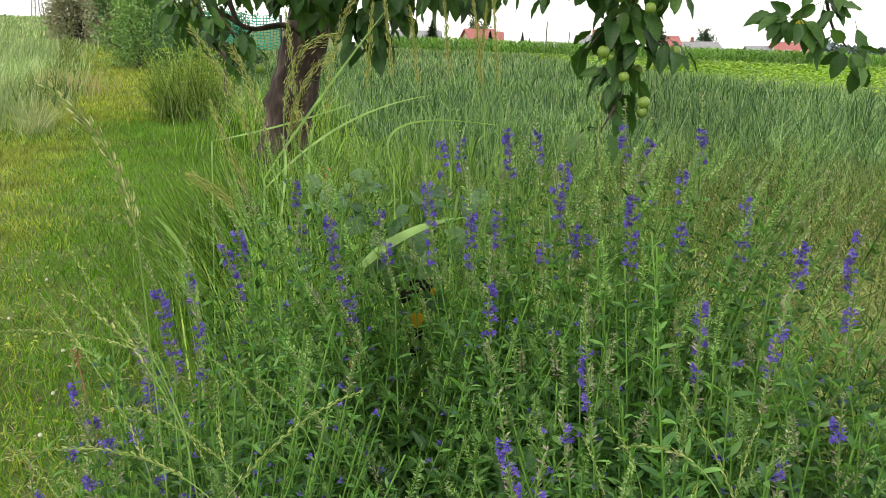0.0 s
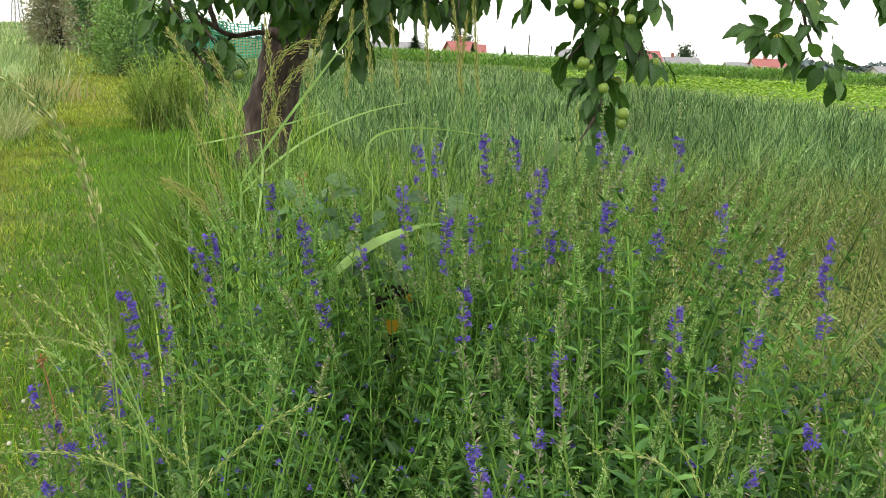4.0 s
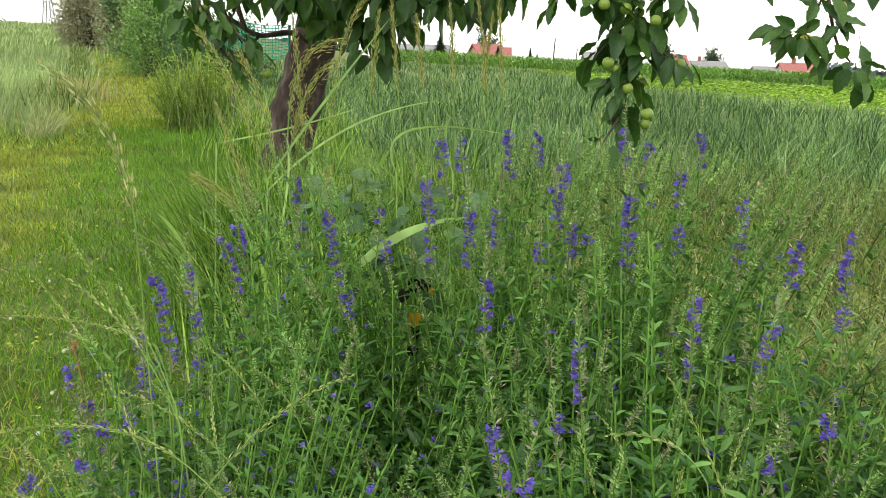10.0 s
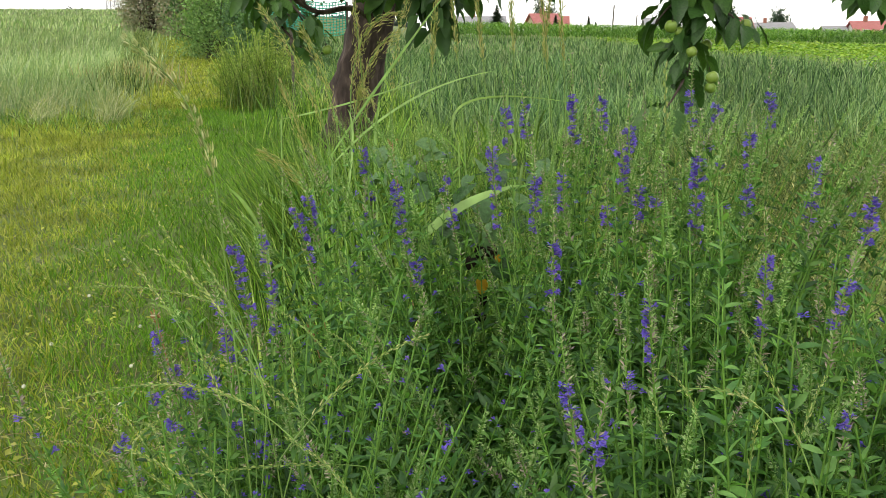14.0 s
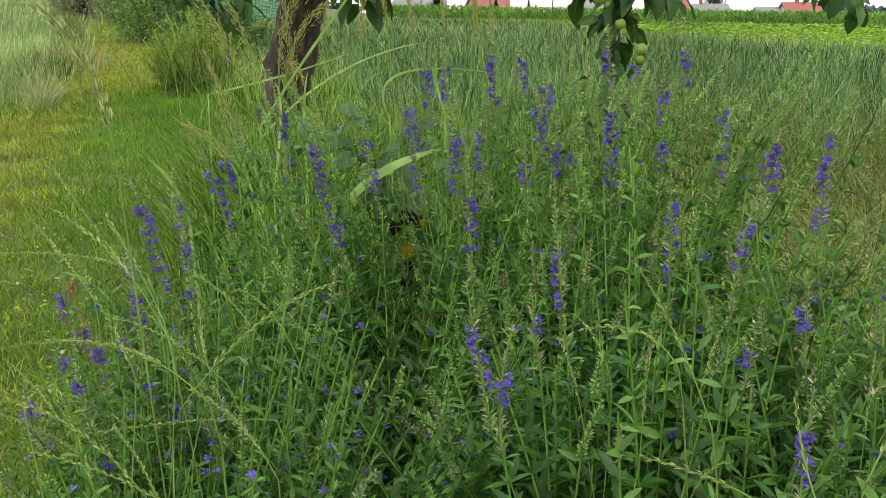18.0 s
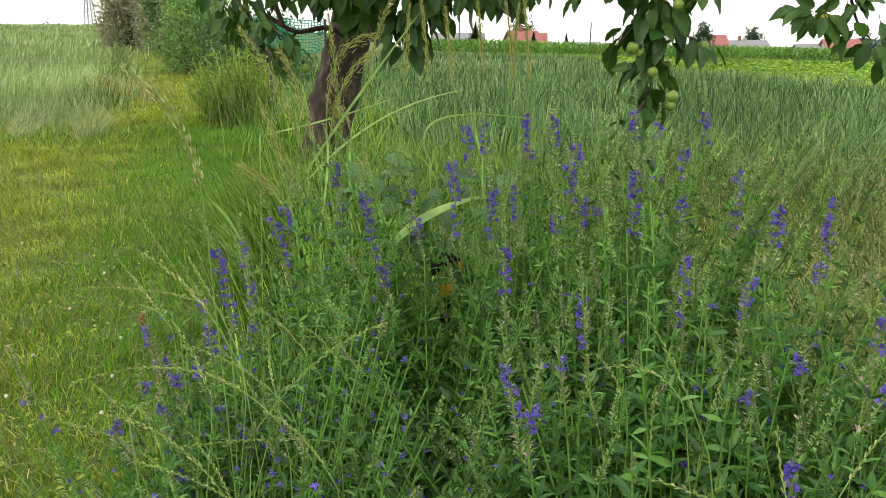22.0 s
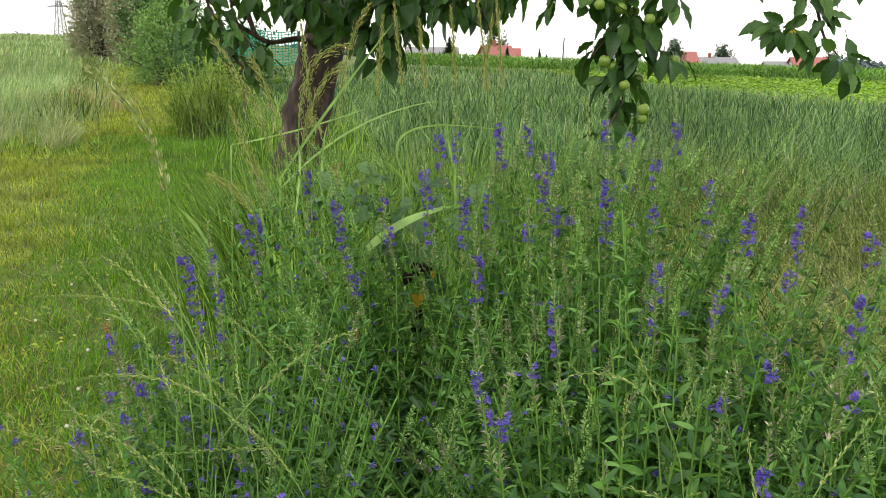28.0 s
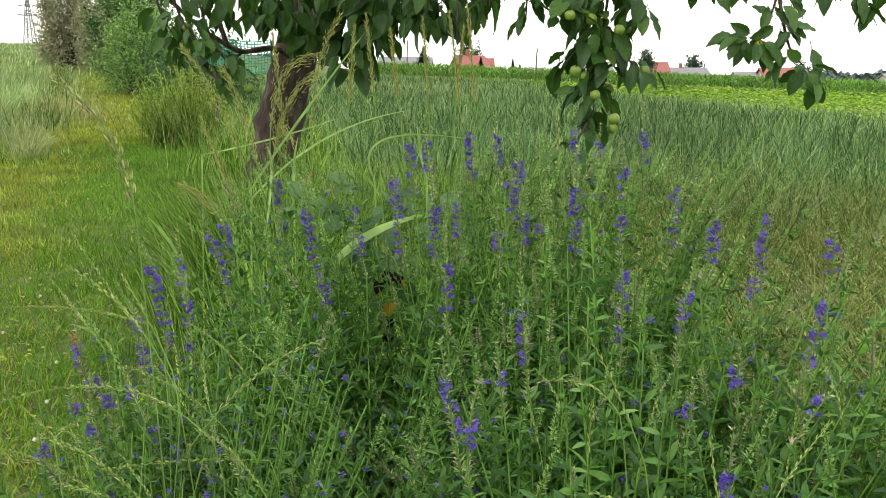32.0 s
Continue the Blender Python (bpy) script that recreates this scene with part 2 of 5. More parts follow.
pale_cereal = leafy("pale_cereal", [(0.13, 0.23, 0.09), (0.25, 0.36, 0.15), (0.48, 0.54, 0.32)], 0.5, 0.3, 0.4, patch=0.1)
potato_leaf = leafy("potato_leaf", [(0.07, 0.17, 0.018), (0.18, 0.34, 0.035), (0.33, 0.46, 0.07)], 0.55, 0.35, 0.3, patch=0.1)
corn_leaf = leafy("corn_leaf", [(0.05, 0.14, 0.02), (0.13, 0.28, 0.045), (0.24, 0.42, 0.08)], 0.45, 0.3, 0.2)
apple_leaf = leafy("apple_leaf", [(0.036, 0.092, 0.022), (0.052, 0.13, 0.026), (0.09, 0.19, 0.036)], 0.42, 0.25, 18, by_object=True, bump=0.3, gloss=0.4)
apple_leaf_far = leafy("apple_leaf_far", [(0.036, 0.092, 0.022), (0.052, 0.13, 0.026), (0.09, 0.19, 0.036)], 0.42, 0.25, 18, gloss=0.4)
apple_skin = leafy("apple_skin", [(0.15, 0.25, 0.035), (0.23, 0.33, 0.05)], 0.35, 0.0, 30, by_object=True, vary=0.15, gloss=0.5)
apple_gold = leafy("apple_gold", [(0.5, 0.47, 0.03), (0.55, 0.5, 0.042)], 0.35, 0.0, 30, by_object=True, vary=0.15, gloss=0.5)
bark = rough_stuff("bark", [(0.02, 0.013, 0.01), (0.065, 0.044, 0.036), (0.16, 0.12, 0.1)], 22, 8, 0.9, 0.9, 0.02, (1, 1, 0.35))
soil = rough_stuff("soil", [(0.06, 0.05, 0.03), (0.15, 0.12, 0.08)], 14, 8, 0.95, 0.8, 0.03)


# ---- the ground: one sheet to the horizon ----
def height(x, y):
    """A raised bed under the hyssop, a level track, and land that rises far to the left."""
    x, y = np.asarray(x, float), np.asarray(y, float)
    bed = 0.42 * np.exp(-(((x - 0.3) / 1.25) ** 4) - ((y - 1.2) / 1.5) ** 4)
    r = np.hypot(x, y)
    az = np.degrees(np.arctan2(x, np.maximum(y, 0.1)))
    side = np.clip((-6 - az) / 10, 0, 1)
    rise = 0.03 * np.clip(r - 45, 0, 330) * side
    bumps = 0.015 * np.sin(2.3 * x + 0.7 * y) * np.sin(1.7 * y - 0.6 * x) + 0.01 * np.sin(5.1 * x) * np.sin(4.3 * y)
    across = np.clip(x - 0.19 * y, -0.36 * y, 0.6 * np.abs(y) + 1) * np.clip((az + 14) / 8, 0, 1)
    tilt = -0.026 * across * np.clip((r - 12) / 60, 0, 1) * np.minimum(1, 95 / np.maximum(r, 1)) * (y > 0)
    return bed + rise + bumps + tilt


def on_ground(x, y, dz=0.0):
    return np.stack([x, y, height(x, y) + dz], -1)


def track_x(y):
    """The middle of the mown track."""
    return -1.6 - 0.375 * (np.asarray(y, float) - 3.4)


u = np.linspace(-1, 1, 181)
gx, gy = np.meshgrid(9 * u + 1800 * np.sign(u) * np.abs(u) ** 5, 4 + 9 * u + 1800 * np.sign(u) * np.abs(u) ** 5, indexing="ij")
k = len(u)
i, j = np.meshgrid(np.arange(k - 1), np.arange(k - 1), indexing="ij")
gm, n, l, bsdf = material("ground_cover")
co = n.new("ShaderNodeTexCoord")
n1, n2 = n.new("ShaderNodeTexNoise"), n.new("ShaderNodeTexNoise")
n1.inputs["Scale"].default_value, n1.inputs["Detail"].default_value = 9.0, 8
n2.inputs["Scale"].default_value, n2.inputs["Detail"].default_value = 0.12, 4
l.new(co.outputs["Object"], n1.inputs["Vector"]), l.new(co.outputs["Object"], n2.inputs["Vector"])
r1 = ramp_node(n, [(0.08, 0.085, 0.025), (0.1, 0.15, 0.025), (0.15, 0.22, 0.035)], [0.3, 0.5, 0.7])
r2 = ramp_node(n, [(0.7, 0.75, 0.7), (1.15, 1.1, 1.0)], [0.35, 0.65])
mx = n.new("ShaderNodeVectorMath")
mx.operation = "MULTIPLY"
l.new(n1.outputs["Fac"], r1.inputs["Fac"]), l.new(n2.outputs["Fac"], r2.inputs["Fac"])
l.new(r1.outputs["Color"], mx.inputs[0]), l.new(r2.outputs["Color"], mx.inputs[1])
l.new(mx.outputs["Vector"], bsdf.inputs["Base Color"])
bsdf.inputs["Roughness"].default_value = 0.95
bp = n.new("ShaderNodeBump")
bp.inputs["Distance"].default_value = 0.02
l.new(n1.outputs["Fac"], bp.inputs["Height"]), l.new(bp.outputs["Normal"], bsdf.inputs["Normal"])
ground = new("ground", mesh_data("ground", np.stack([gx, gy, height(gx, gy)], -1), [np.stack([i * k + j, (i + 1) * k + j, (i + 1) * k + j + 1, i * k + j + 1], -1).reshape(-1, 4)], gm))
tagged(ground, "open farmland ground under grass and crops", "ground", kind="structure")


# Bare dark soil under the hyssop.
sx, sy = np.meshgrid(np.linspace(-0.62, 1.15, 46), np.linspace(0.35, 2.15, 46), indexing="ij")
inside = ((sx - 0.22) / 0.62) ** 2 + ((sy - 1.25) / 0.6) ** 2 + 0.12 * np.sin(9 * sx) * np.sin(8 * sy)
sz = height(sx, sy) + np.where(inside < 1, 0.012 + 0.012 * np.abs(np.sin(31 * sx) * np.sin(27 * sy)), -0.03)
i, j = np.meshgrid(np.arange(45), np.arange(45), indexing="ij")
bed = new("soil_bed", mesh_data("soil_bed", np.stack([sx, sy, sz], -1), [np.stack([i * 46 + j, (i + 1) * 46 + j, (i + 1) * 46 + j + 1, i * 46 + j + 1], -1).reshape(-1, 4)], soil))
tagged(bed, "dark crumbly soil of the flower bed", "soil", kind="structure")


def tufts(cx, cy, per, spread):
    """Places and outward ways of blades that grow in tufts round the given centres."""
    k = np.repeat(np.arange(len(cx)), per)
    a, r = rng.uniform(0, 6.28, len(k)), np.abs(rng.normal(0, 1, len(k))) * spread
    return cx[k] + r * np.cos(a), cy[k] + r * np.sin(a), a, np.clip(r / spread / 2, 0, 1), k


def stuff(name, label, category, bag, mats):
    return tagged(new(name, bag.mesh(name, mats)), label, category, kind="stuff")


# ---- mown grass track and verge ----
def scatter_xy(n, x0, x1, y0, y1, power=1.0):
    return rng.uniform(x0, x1, n), y0 + (y1 - y0) * rng.random(n) ** power


def clumped(x, y, scale, seed):
    """A patchy number from 0 to 1 for places on the ground."""
    a = np.sin(x * scale + seed) * np.sin(y * scale * 1.13 + 2 * seed) + 0.6 * np.sin(x * scale * 2.3 - y * scale * 1.7 + seed)
    return np.clip(0.5 + 0.35 * a, 0, 1)


bag = Bag()
x, y = scatter_xy(120000, -1, 1, 1.7, 17, 1.7)
x = track_x(y) + x * (1.5 + 0.09 * y) - 0.1
off = np.abs(x - track_x(y))
keep = ~((x > -0.45) & (y < 2.2))
x, y, off = x[keep], y[keep], off[keep]
tall = np.clip((off - 0.9) / 1.2, 0, 1) * (x > track_x(y)) * 0.6
hgt = np.clip(0.3 + 0.2 * y, 0.6, 1) * (0.05 + 0.06 * clumped(x, y, 3.1, 1) + 0.03 * tall * (y > 3)) * rng.uniform(0.5, 1.4, len(x)) * (1 + 0.03 * y)
lush = 0.45 * clumped(x, 0.45 * y, 1.6, 5) + 0.7 * np.clip(x - track_x(y) + 0.38, -0.9, 0.9) + rng.normal(0, 0.25, len(x)) - 0.12 * (y < 3.6) > 0.3
for pick, slot in ((~lush, 0), (lush, 1)):
    px, py, m = x[pick], y[pick], int(pick.sum())
    bag.add(*ribbons(on_ground(px, py, -0.01), rng.uniform(0, 6.28, m), rng.uniform(0.05, 0.7, m), rng.uniform(0.1, 1.2, m), hgt[pick] * (0.95 if slot else 0.9), rng.uniform(0.0035, 0.0075, m) * (1 + 0.09 * py), 2), slot)
n = 6000
x, y = scatter_xy(n, -1.9, 1.9, 2.2, 11, 1.7)
x = track_x(y) + x * (1 + 0.05 * y)
keep = (clumped(x, y, 2.3, 9) > 0.45) & ~((x > -0.75) & (y < 2.4))
x, y = x[keep], y[keep]
a = rng.uniform(0, 6.28, len(x))
tv, tf = leaf_template(0.55, 3, 0.15, 0.2)
bag.add(*place(tv, tf, on_ground(x, y, 0.01) + np.stack([0 * x, 0 * x, 0.05 * rng.random(len(x))], -1), np.stack([np.cos(a), np.sin(a), rng.uniform(0.0, 0.9, len(x))], -1), rng.uniform(0.015, 0.035, len(x)), rng.normal(0, 0.4, len(x))))
x, y = scatter_xy(11000, -15, -4.6, 5, 14.5)
x, y = x[x < track_x(y) - 1.6], y[x < track_x(y) - 1.6]
bag.add(*ribbons(on_ground(x, y, -0.01), rng.uniform(0, 6.28, len(x)), rng.uniform(0.05, 0.7, len(x)), rng.uniform(0.1, 1.0, len(x)), rng.uniform(0.06, 0.2, len(x)), rng.uniform(0.012, 0.022, len(x)), 2), 0)
near = scatter_xy(15000, -3.4, 3.6, -2.2, 2.2)
x, y = near[0][(near[0] - 0.25) ** 2 + (near[1] - 1.25) ** 2 > 0.5], near[1][(near[0] - 0.25) ** 2 + (near[1] - 1.25) ** 2 > 0.5]
bag.add(*ribbons(on_ground(x, y, -0.01), rng.uniform(0, 6.28, len(x)), rng.uniform(0.05, 0.7, len(x)), rng.uniform(0.1, 1.0, len(x)), rng.uniform(0.03, 0.09, len(x)), rng.uniform(0.006, 0.011, len(x)), 2), 1)
stuff("mown_grass", "short mown yellow-green grass on the farm track", "grass", bag, [lawn_blade, lush_blade])
bag = Bag()
y = 15 + 75 * rng.random(26000) ** 1.5
x = -0.448 * y - 0.6 + rng.random(len(y)) * (1.9 + 0.053 * y) + rng.normal(0, 0.15, len(y))
side = np.clip(-0.42 * y - x, 0, 1)
bag.add(*ribbons(on_ground(x, y, -0.01), rng.uniform(0, 6.28, len(x)), rng.uniform(0.05, 0.6, len(x)), rng.uniform(0.1, 0.8, len(x)), rng.uniform(0.06, 0.16, len(x)) * (1 + 1.5 * side * rng.random(len(x))), 0.012 + 0.0009 * y, 2))
stuff("mown_grass_far", "mown grass of the track further along", "grass", bag, lawn_blade)

# Cut straw and dead stems lying on the track, and a few white clover heads.
bag = Bag()
n = 3400
x, y = scatter_xy(n, -1.0, 1.0, 2.4, 12, 1.5)
x = track_x(y) + x * (0.9 + 0.05 * y) - 0.2
keep = clumped(x, y, 1.7, 4) > 0.4
x, y = x[keep], y[keep]
bag.add(*ribbons(on_ground(x, y, 0.015), rng.uniform(0, 6.28, len(x)), rng.uniform(1.2, 1.5, len(x)), 0.15, rng.uniform(0.03, 0.12, len(x)), rng.uniform(0.003, 0.007, len(x)), 2))
dead_straw = leafy("dead_straw", [(0.25, 0.17, 0.08), (0.42, 0.33, 0.18), (0.55, 0.48, 0.3)], 0.7, 0.15, 4)
stuff("cut_straw", "bleached cut straw lying on the grass track", "straw", bag, dead_straw)
clover_white = leafy("clover_white", [(0.6, 0.6, 0.5), (0.75, 0.74, 0.66)], 0.8, 0.2, 60)
ball = np.array([(0.5 * np.cos(a) * r, 0.5 * np.sin(a) * r, z) for z, r in ((-0.4, 0.5), (-0.1, 1), (0.25, 0.85), (0.5, 0.2)) for a in np.arange(8) * np.pi / 4])
ball_f = np.array([(i * 8 + k, i * 8 + (k + 1) % 8, (i + 1) * 8 + (k + 1) % 8, (i + 1) * 8 + k) for i in range(3) for k in range(8)])
head_mesh = mesh_data("head", ball * 0.017, [ball_f], clover_white)
clover_stem = Bag().add(*tubes(np.array([[(0, 0, -0.09), (0.004, 0, -0.04), (0, 0, 0)]]), 0.0012, 4)).mesh("stem", meadow_blade)
for x, y in ((-1.9, 3.5), (-1.75, 3.05), (-1.45, 3.3), (-2.1, 4.2), (-1.3, 2.9), (-1.62, 3.75), (-2.2, 4.8)):
    c = thing("clover_flower", "small white clover head in the grass", "flower", "white clover heads", at=(x, y, float(height(x, y)) + 0.08))
    part("head", head_mesh, c)
    part("stem", clover_stem, c)

# ---- meadow strip between the bed and the tree, and the crops ----
bag = Bag()
cx, cy = scatter_xy(3500, -3.4, 4.5, 1.95, 10.5, 1.3)
keep = (cx > track_x(cy) + 0.5) & (cx > -0.35 - 0.27 * (cy - 2.0)) & ((cx > 0.0) | (cy > 2.9)) & ~((cx > -0.95) & (cx < 1.3) & (cy < 2.0))
cx, cy = cx[keep], cy[keep]
x, y, a, o, k = tufts(cx, cy, 12, 0.035)
low = np.clip((cx + 0.55 + 0.2 * (cy - 2.0)) / 0.8, 0.2, 1)
tall = (low * (0.25 + 0.45 * rng.random(len(cx)) * (0.4 + 0.6 * clumped(cx, cy, 2.1, 3))))[k]
bag.add(*ribbons(on_ground(x, y, -0.02), a, 0.05 + 0.35 * o, rng.uniform(0.2, 1.5, len(x)), tall * rng.uniform(0.5, 1.2, len(x)), rng.uniform(0.006, 0.014, len(x)), 4))
x, y = scatter_xy(17000, -3.2, 4.5, 1.95, 10.5, 1.3)
keep = (x > track_x(y) + 0.9) & (x > -0.4 - 0.27 * (y - 2.0)) & ((x > 0.0) | (y > 2.6)) & ~((x > -0.95) & (x < 1.3) & (y < 2.0))
x, y = x[keep], y[keep]
bag.add(*ribbons(on_ground(x, y, -0.02), rng.uniform(0, 6.28, len(x)), rng.uniform(0.1, 0.6, len(x)), rng.uniform(0.1, 1.0, len(x)), rng.uniform(0.08, 0.22, len(x)), rng.uniform(0.006, 0.013, len(x)), 3))
n = 1100
x, y = rng.normal(-0.3, 0.2, n), rng.normal(3.5, 0.5, n)
bag.add(*ribbons(on_ground(x, y), rng.uniform(0, 6.28, n), rng.uniform(0.02, 0.3, n), rng.uniform(0.2, 1.3, n), rng.uniform(0.25, 0.7, n), rng.uniform(0.005, 0.011, n), 5))
n = 1300
x, y = rng.normal(-0.58, 0.12, n), rng.normal(3.8, 0.3, n)
bag.add(*ribbons(on_ground(x, y), rng.uniform(0, 6.28, n), rng.uniform(0.02, 0.22, n), rng.uniform(0.1, 1.1, n), rng.uniform(0.45, 0.97, n), rng.uniform(0.005, 0.011, n), 6))
n = 1500
x, y = rng.normal(-2.3, 0.45, n), rng.normal(11.4, 0.6, n)
bag.add(*ribbons(on_ground(x, y), rng.uniform(0, 6.28, n), rng.uniform(0.02, 0.25, n), rng.uniform(0.1, 1.0, n), rng.uniform(0.3, 1.15, n), rng.uniform(0.008, 0.016, n), 4))
n = 1100
x, y = rng.uniform(-8.5, -5.6, n), rng.normal(12.4, 0.7, n)
bag.add(*ribbons(on_ground(x, y), rng.uniform(0, 6.28, n), rng.uniform(0.05, 0.6, n), rng.uniform(0.1, 1.0, n), rng.uniform(0.08, 0.28, n), rng.uniform(0.01, 0.02, n), 3))
n = 1500
x, y = rng.uniform(-0.4, 3.4, n), rng.uniform(2.4, 5.2, n)
bag.add(*ribbons(on_ground(x, y), rng.uniform(0, 6.28, n), rng.uniform(0.05, 0.4, n), rng.uniform(0.6, 1.9, n), rng.uniform(0.5, 1.0, n), rng.uniform(0.005, 0.011, n), 8))
n = 2200
x, y = rng.uniform(-0.6, 1.4, n), rng.uniform(3.4, 6.2, n)
bag.add(*ribbons(on_ground(x, y), rng.uniform(0, 6.28, n), rng.uniform(0.02, 0.35, n), rng.uniform(0.1, 1.3, n), rng.uniform(0.4, 0.85, n), rng.uniform(0.006, 0.012, n), 5))
n = 1100
x, y = rng.normal(-0.86, 0.2, n), rng.normal(4.45, 0.16, n)
bag.add(*ribbons(on_ground(x, y), rng.uniform(0, 6.28, n), rng.uniform(0.02, 0.3, n), rng.uniform(0.1, 1.2, n), rng.uniform(0.25, 0.68, n), rng.uniform(0.006, 0.013, n), 5))
n = 5200
x, y = rng.normal(-0.78, 0.14, n), rng.normal(4.2, 0.2, n)
bag.add(*ribbons(on_ground(x, y), rng.uniform(0, 6.28, n), rng.uniform(0.02, 0.25, n), rng.uniform(0.1, 0.9, n), rng.uniform(0.5, 1.02, n), rng.uniform(0.005, 0.011, n), 5))
n = 5200
x, y = rng.uniform(-0.9, 0.55, n), rng.uniform(4.6, 8.5, n)
x = x - 0.12 * (y - 4.6)
bag.add(*ribbons(on_ground(x, y), rng.uniform(0, 6.28, n), rng.uniform(0.02, 0.4, n), rng.uniform(0.1, 1.3, n), rng.uniform(0.3, 0.75, n), rng.uniform(0.008, 0.015, n), 4))
stuff("meadow_grass", "tall uncut green meadow grass round the apple tree", "grass", bag, meadow_blade)

bag = Bag()
cx, cy = scatter_xy(620, 0.75, 3.9, 2.35, 5.6)
fx, fy = scatter_xy(420, 1.1, 4.6, 4.2, 7.4)
cx, cy = np.r_[cx, fx], np.r_[cy, fy]
x, y, a, o, k = tufts(cx, cy, 14, 0.04)
lean = rng.normal(2.6, 0.9, len(cx))[k]
bag.add(*ribbons(on_ground(x, y), np.where(rng.random(len(x)) < 0.5, a, lean), 0.05 + 0.3 * o, rng.uniform(0.3, 2.0, len(x)),
                 rng.uniform(0.45, 0.95, len(x)), rng.uniform(0.0035, 0.0075, len(x)), 7))
n = 1600
x, y = rng.uniform(0.8, 4.2, n), rng.uniform(2.4, 7.0, n)
root = on_ground(x, y)
tip = root + np.stack([rng.normal(-0.1, 0.12, n), rng.normal(0, 0.12, n), rng.uniform(0.55, 0.95, n)], -1)
mid = root * [0.5, 0.5, 0.4] + tip * [0.5, 0.5, 0.6] + rng.normal(0, 0.04, (n, 3))
tv, tf = leaf_template(0.35, 2, 0.3, 0.0)
for k in range(14):
    q = rng.uniform(0.55, 1.0, n)[:, None]
    c = (1 - q) ** 2 * root + 2 * q * (1 - q) * mid + q**2 * tip + rng.normal(0, 0.022, (n, 3))
    bag.add(*place(tv, tf, c, rng.normal(0, 0.6, (n, 3)) + [0, 0, 0.7], rng.uniform(0.008, 0.018, n)))
n = 3400
x, y = rng.uniform(0.55, 3.3, n), rng.uniform(2.1, 5.0, n)
bents = Bag().add(*ribbons(on_ground(x, y), rng.normal(2.9, 0.9, n), rng.uniform(0.05, 0.45, n), rng.uniform(0.5, 2.1, n), rng.uniform(0.5, 0.9, n), rng.uniform(0.0022, 0.0042, n), 8, tip=0.5))
root = on_ground(x[:1500], y[:1500])
tip = root + np.stack([rng.normal(-0.22, 0.15, 1500), rng.normal(0, 0.12, 1500), rng.uniform(0.5, 0.85, 1500)], -1)
tv, tf = leaf_template(0.3, 2, 0.3, 0.0)
for k in range(9):
    q = rng.uniform(0.7, 1.0, 1500)[:, None]
    c = root + (tip - root) * [1, 1, 1] * q + np.array([0, 0, 0.12]) * (q * (1 - q)) * 4 + rng.normal(0, 0.012, (1500, 3))
    bents.add(*place(tv, tf, c, rng.normal(0, 0.5, (1500, 3)) + [-0.5, 0, 0.4], rng.uniform(0.009, 0.02, 1500)))
pale_bent = leafy("pale_bent", [(0.2, 0.24, 0.07), (0.36, 0.38, 0.14), (0.52, 0.48, 0.24)], 0.6, 0.25, 5)
stuff("bent_stalks", "thin pale bent stalks arching over the dry grass", "grass", bents, pale_bent)
stuff("dry_grass", "fine pale dry bent grass gone to seed", "grass", bag, straw_blade)

bag = Bag()
for n, y0, y1, w, per in ((5200, 5.6, 16, 0.019, 8), (6500, 16, 40, 0.032, 6), (6000, 40, 85, 0.05, 4)):
    cy = rng.uniform(y0, y1, n)
    cx = rng.uniform(-1, 1, n) * (0.72 * cy + 2) + 0.05 * cy
    keep = (cx > track_x(cy) + 3.0 + 0.02 * cy) & (cx < 13.8 - 0.1 * cy)
    x, y, a, o, k = tufts(cx[keep], cy[keep], per, 0.025 + 0.0012 * y1)
    m = len(x)
    bag.add(*ribbons(on_ground(x, y), a, 0.02 + 0.3 * o, rng.uniform(0.1, 1.5, m), rng.uniform(0.4, 0.78, int(keep.sum()))[k] * rng.uniform(0.6, 1.05, m), w * rng.uniform(0.6, 1.3, m), 4 if y0 < 10 else 3))
stuff("cereal_field", "blue-green young cereal standing in a field", "crop", bag, cereal_blade)

bag = Bag()
for n, y0, y1, w in ((9000, 13, 24, 0.024), (13000, 20, 70, 0.048), (9000, 60, 160, 0.15), (6000, 150, 420, 0.37)):
    y = y0 + (y1 - y0) * rng.random(n) ** 0.75
    x = -0.448 * y - 0.6 + rng.normal(0, 0.026, n) * y - rng.random(n) ** 1.2 * (5 + 0.6 * y)
    m = n
    bag.add(*ribbons(on_ground(x, y), rng.normal(0.3, 1.2, m), rng.uniform(0.0, 0.3, m), rng.uniform(0.1, 1.1, m), rng.uniform(0.6, 0.95, m) * np.clip((y - 9) / 12, 0.3, 1), w * rng.uniform(0.6, 1.3, m), 3))
stuff("pale_cereal_field", "pale green ripening cereal beside the track", "crop", bag, pale_cereal)

tv, tf = leaf_template(0.62, 2, 0.15, 0.25)
bag = Bag()
for n, y0, y1, s in ((19000, 16, 45, 0.16), (15000, 45, 80, 0.3)):
    y = rng.uniform(y0, y1, n)
    x = (13.8 - 0.1 * y) + rng.random(n) * (0.62 * y + 8)
    x = np.round(x / 0.75) * 0.75 + rng.normal(0, 0.17, n)
    z = rng.uniform(0.12, 0.5, n)
    a = rng.uniform(0, 6.28, n)
    d = np.stack([np.cos(a), np.sin(a), rng.uniform(-0.3, 0.6, n)], -1)
    bag.add(*place(tv, tf, on_ground(x, y) + np.stack([0 * x, 0 * x, z], -1), d, s * rng.uniform(0.6, 1.3, n), rng.uniform(-0.6, 0.6, n)))
stuff("potato_field", "bright yellow-green leafy row crop", "crop", bag, potato_leaf)

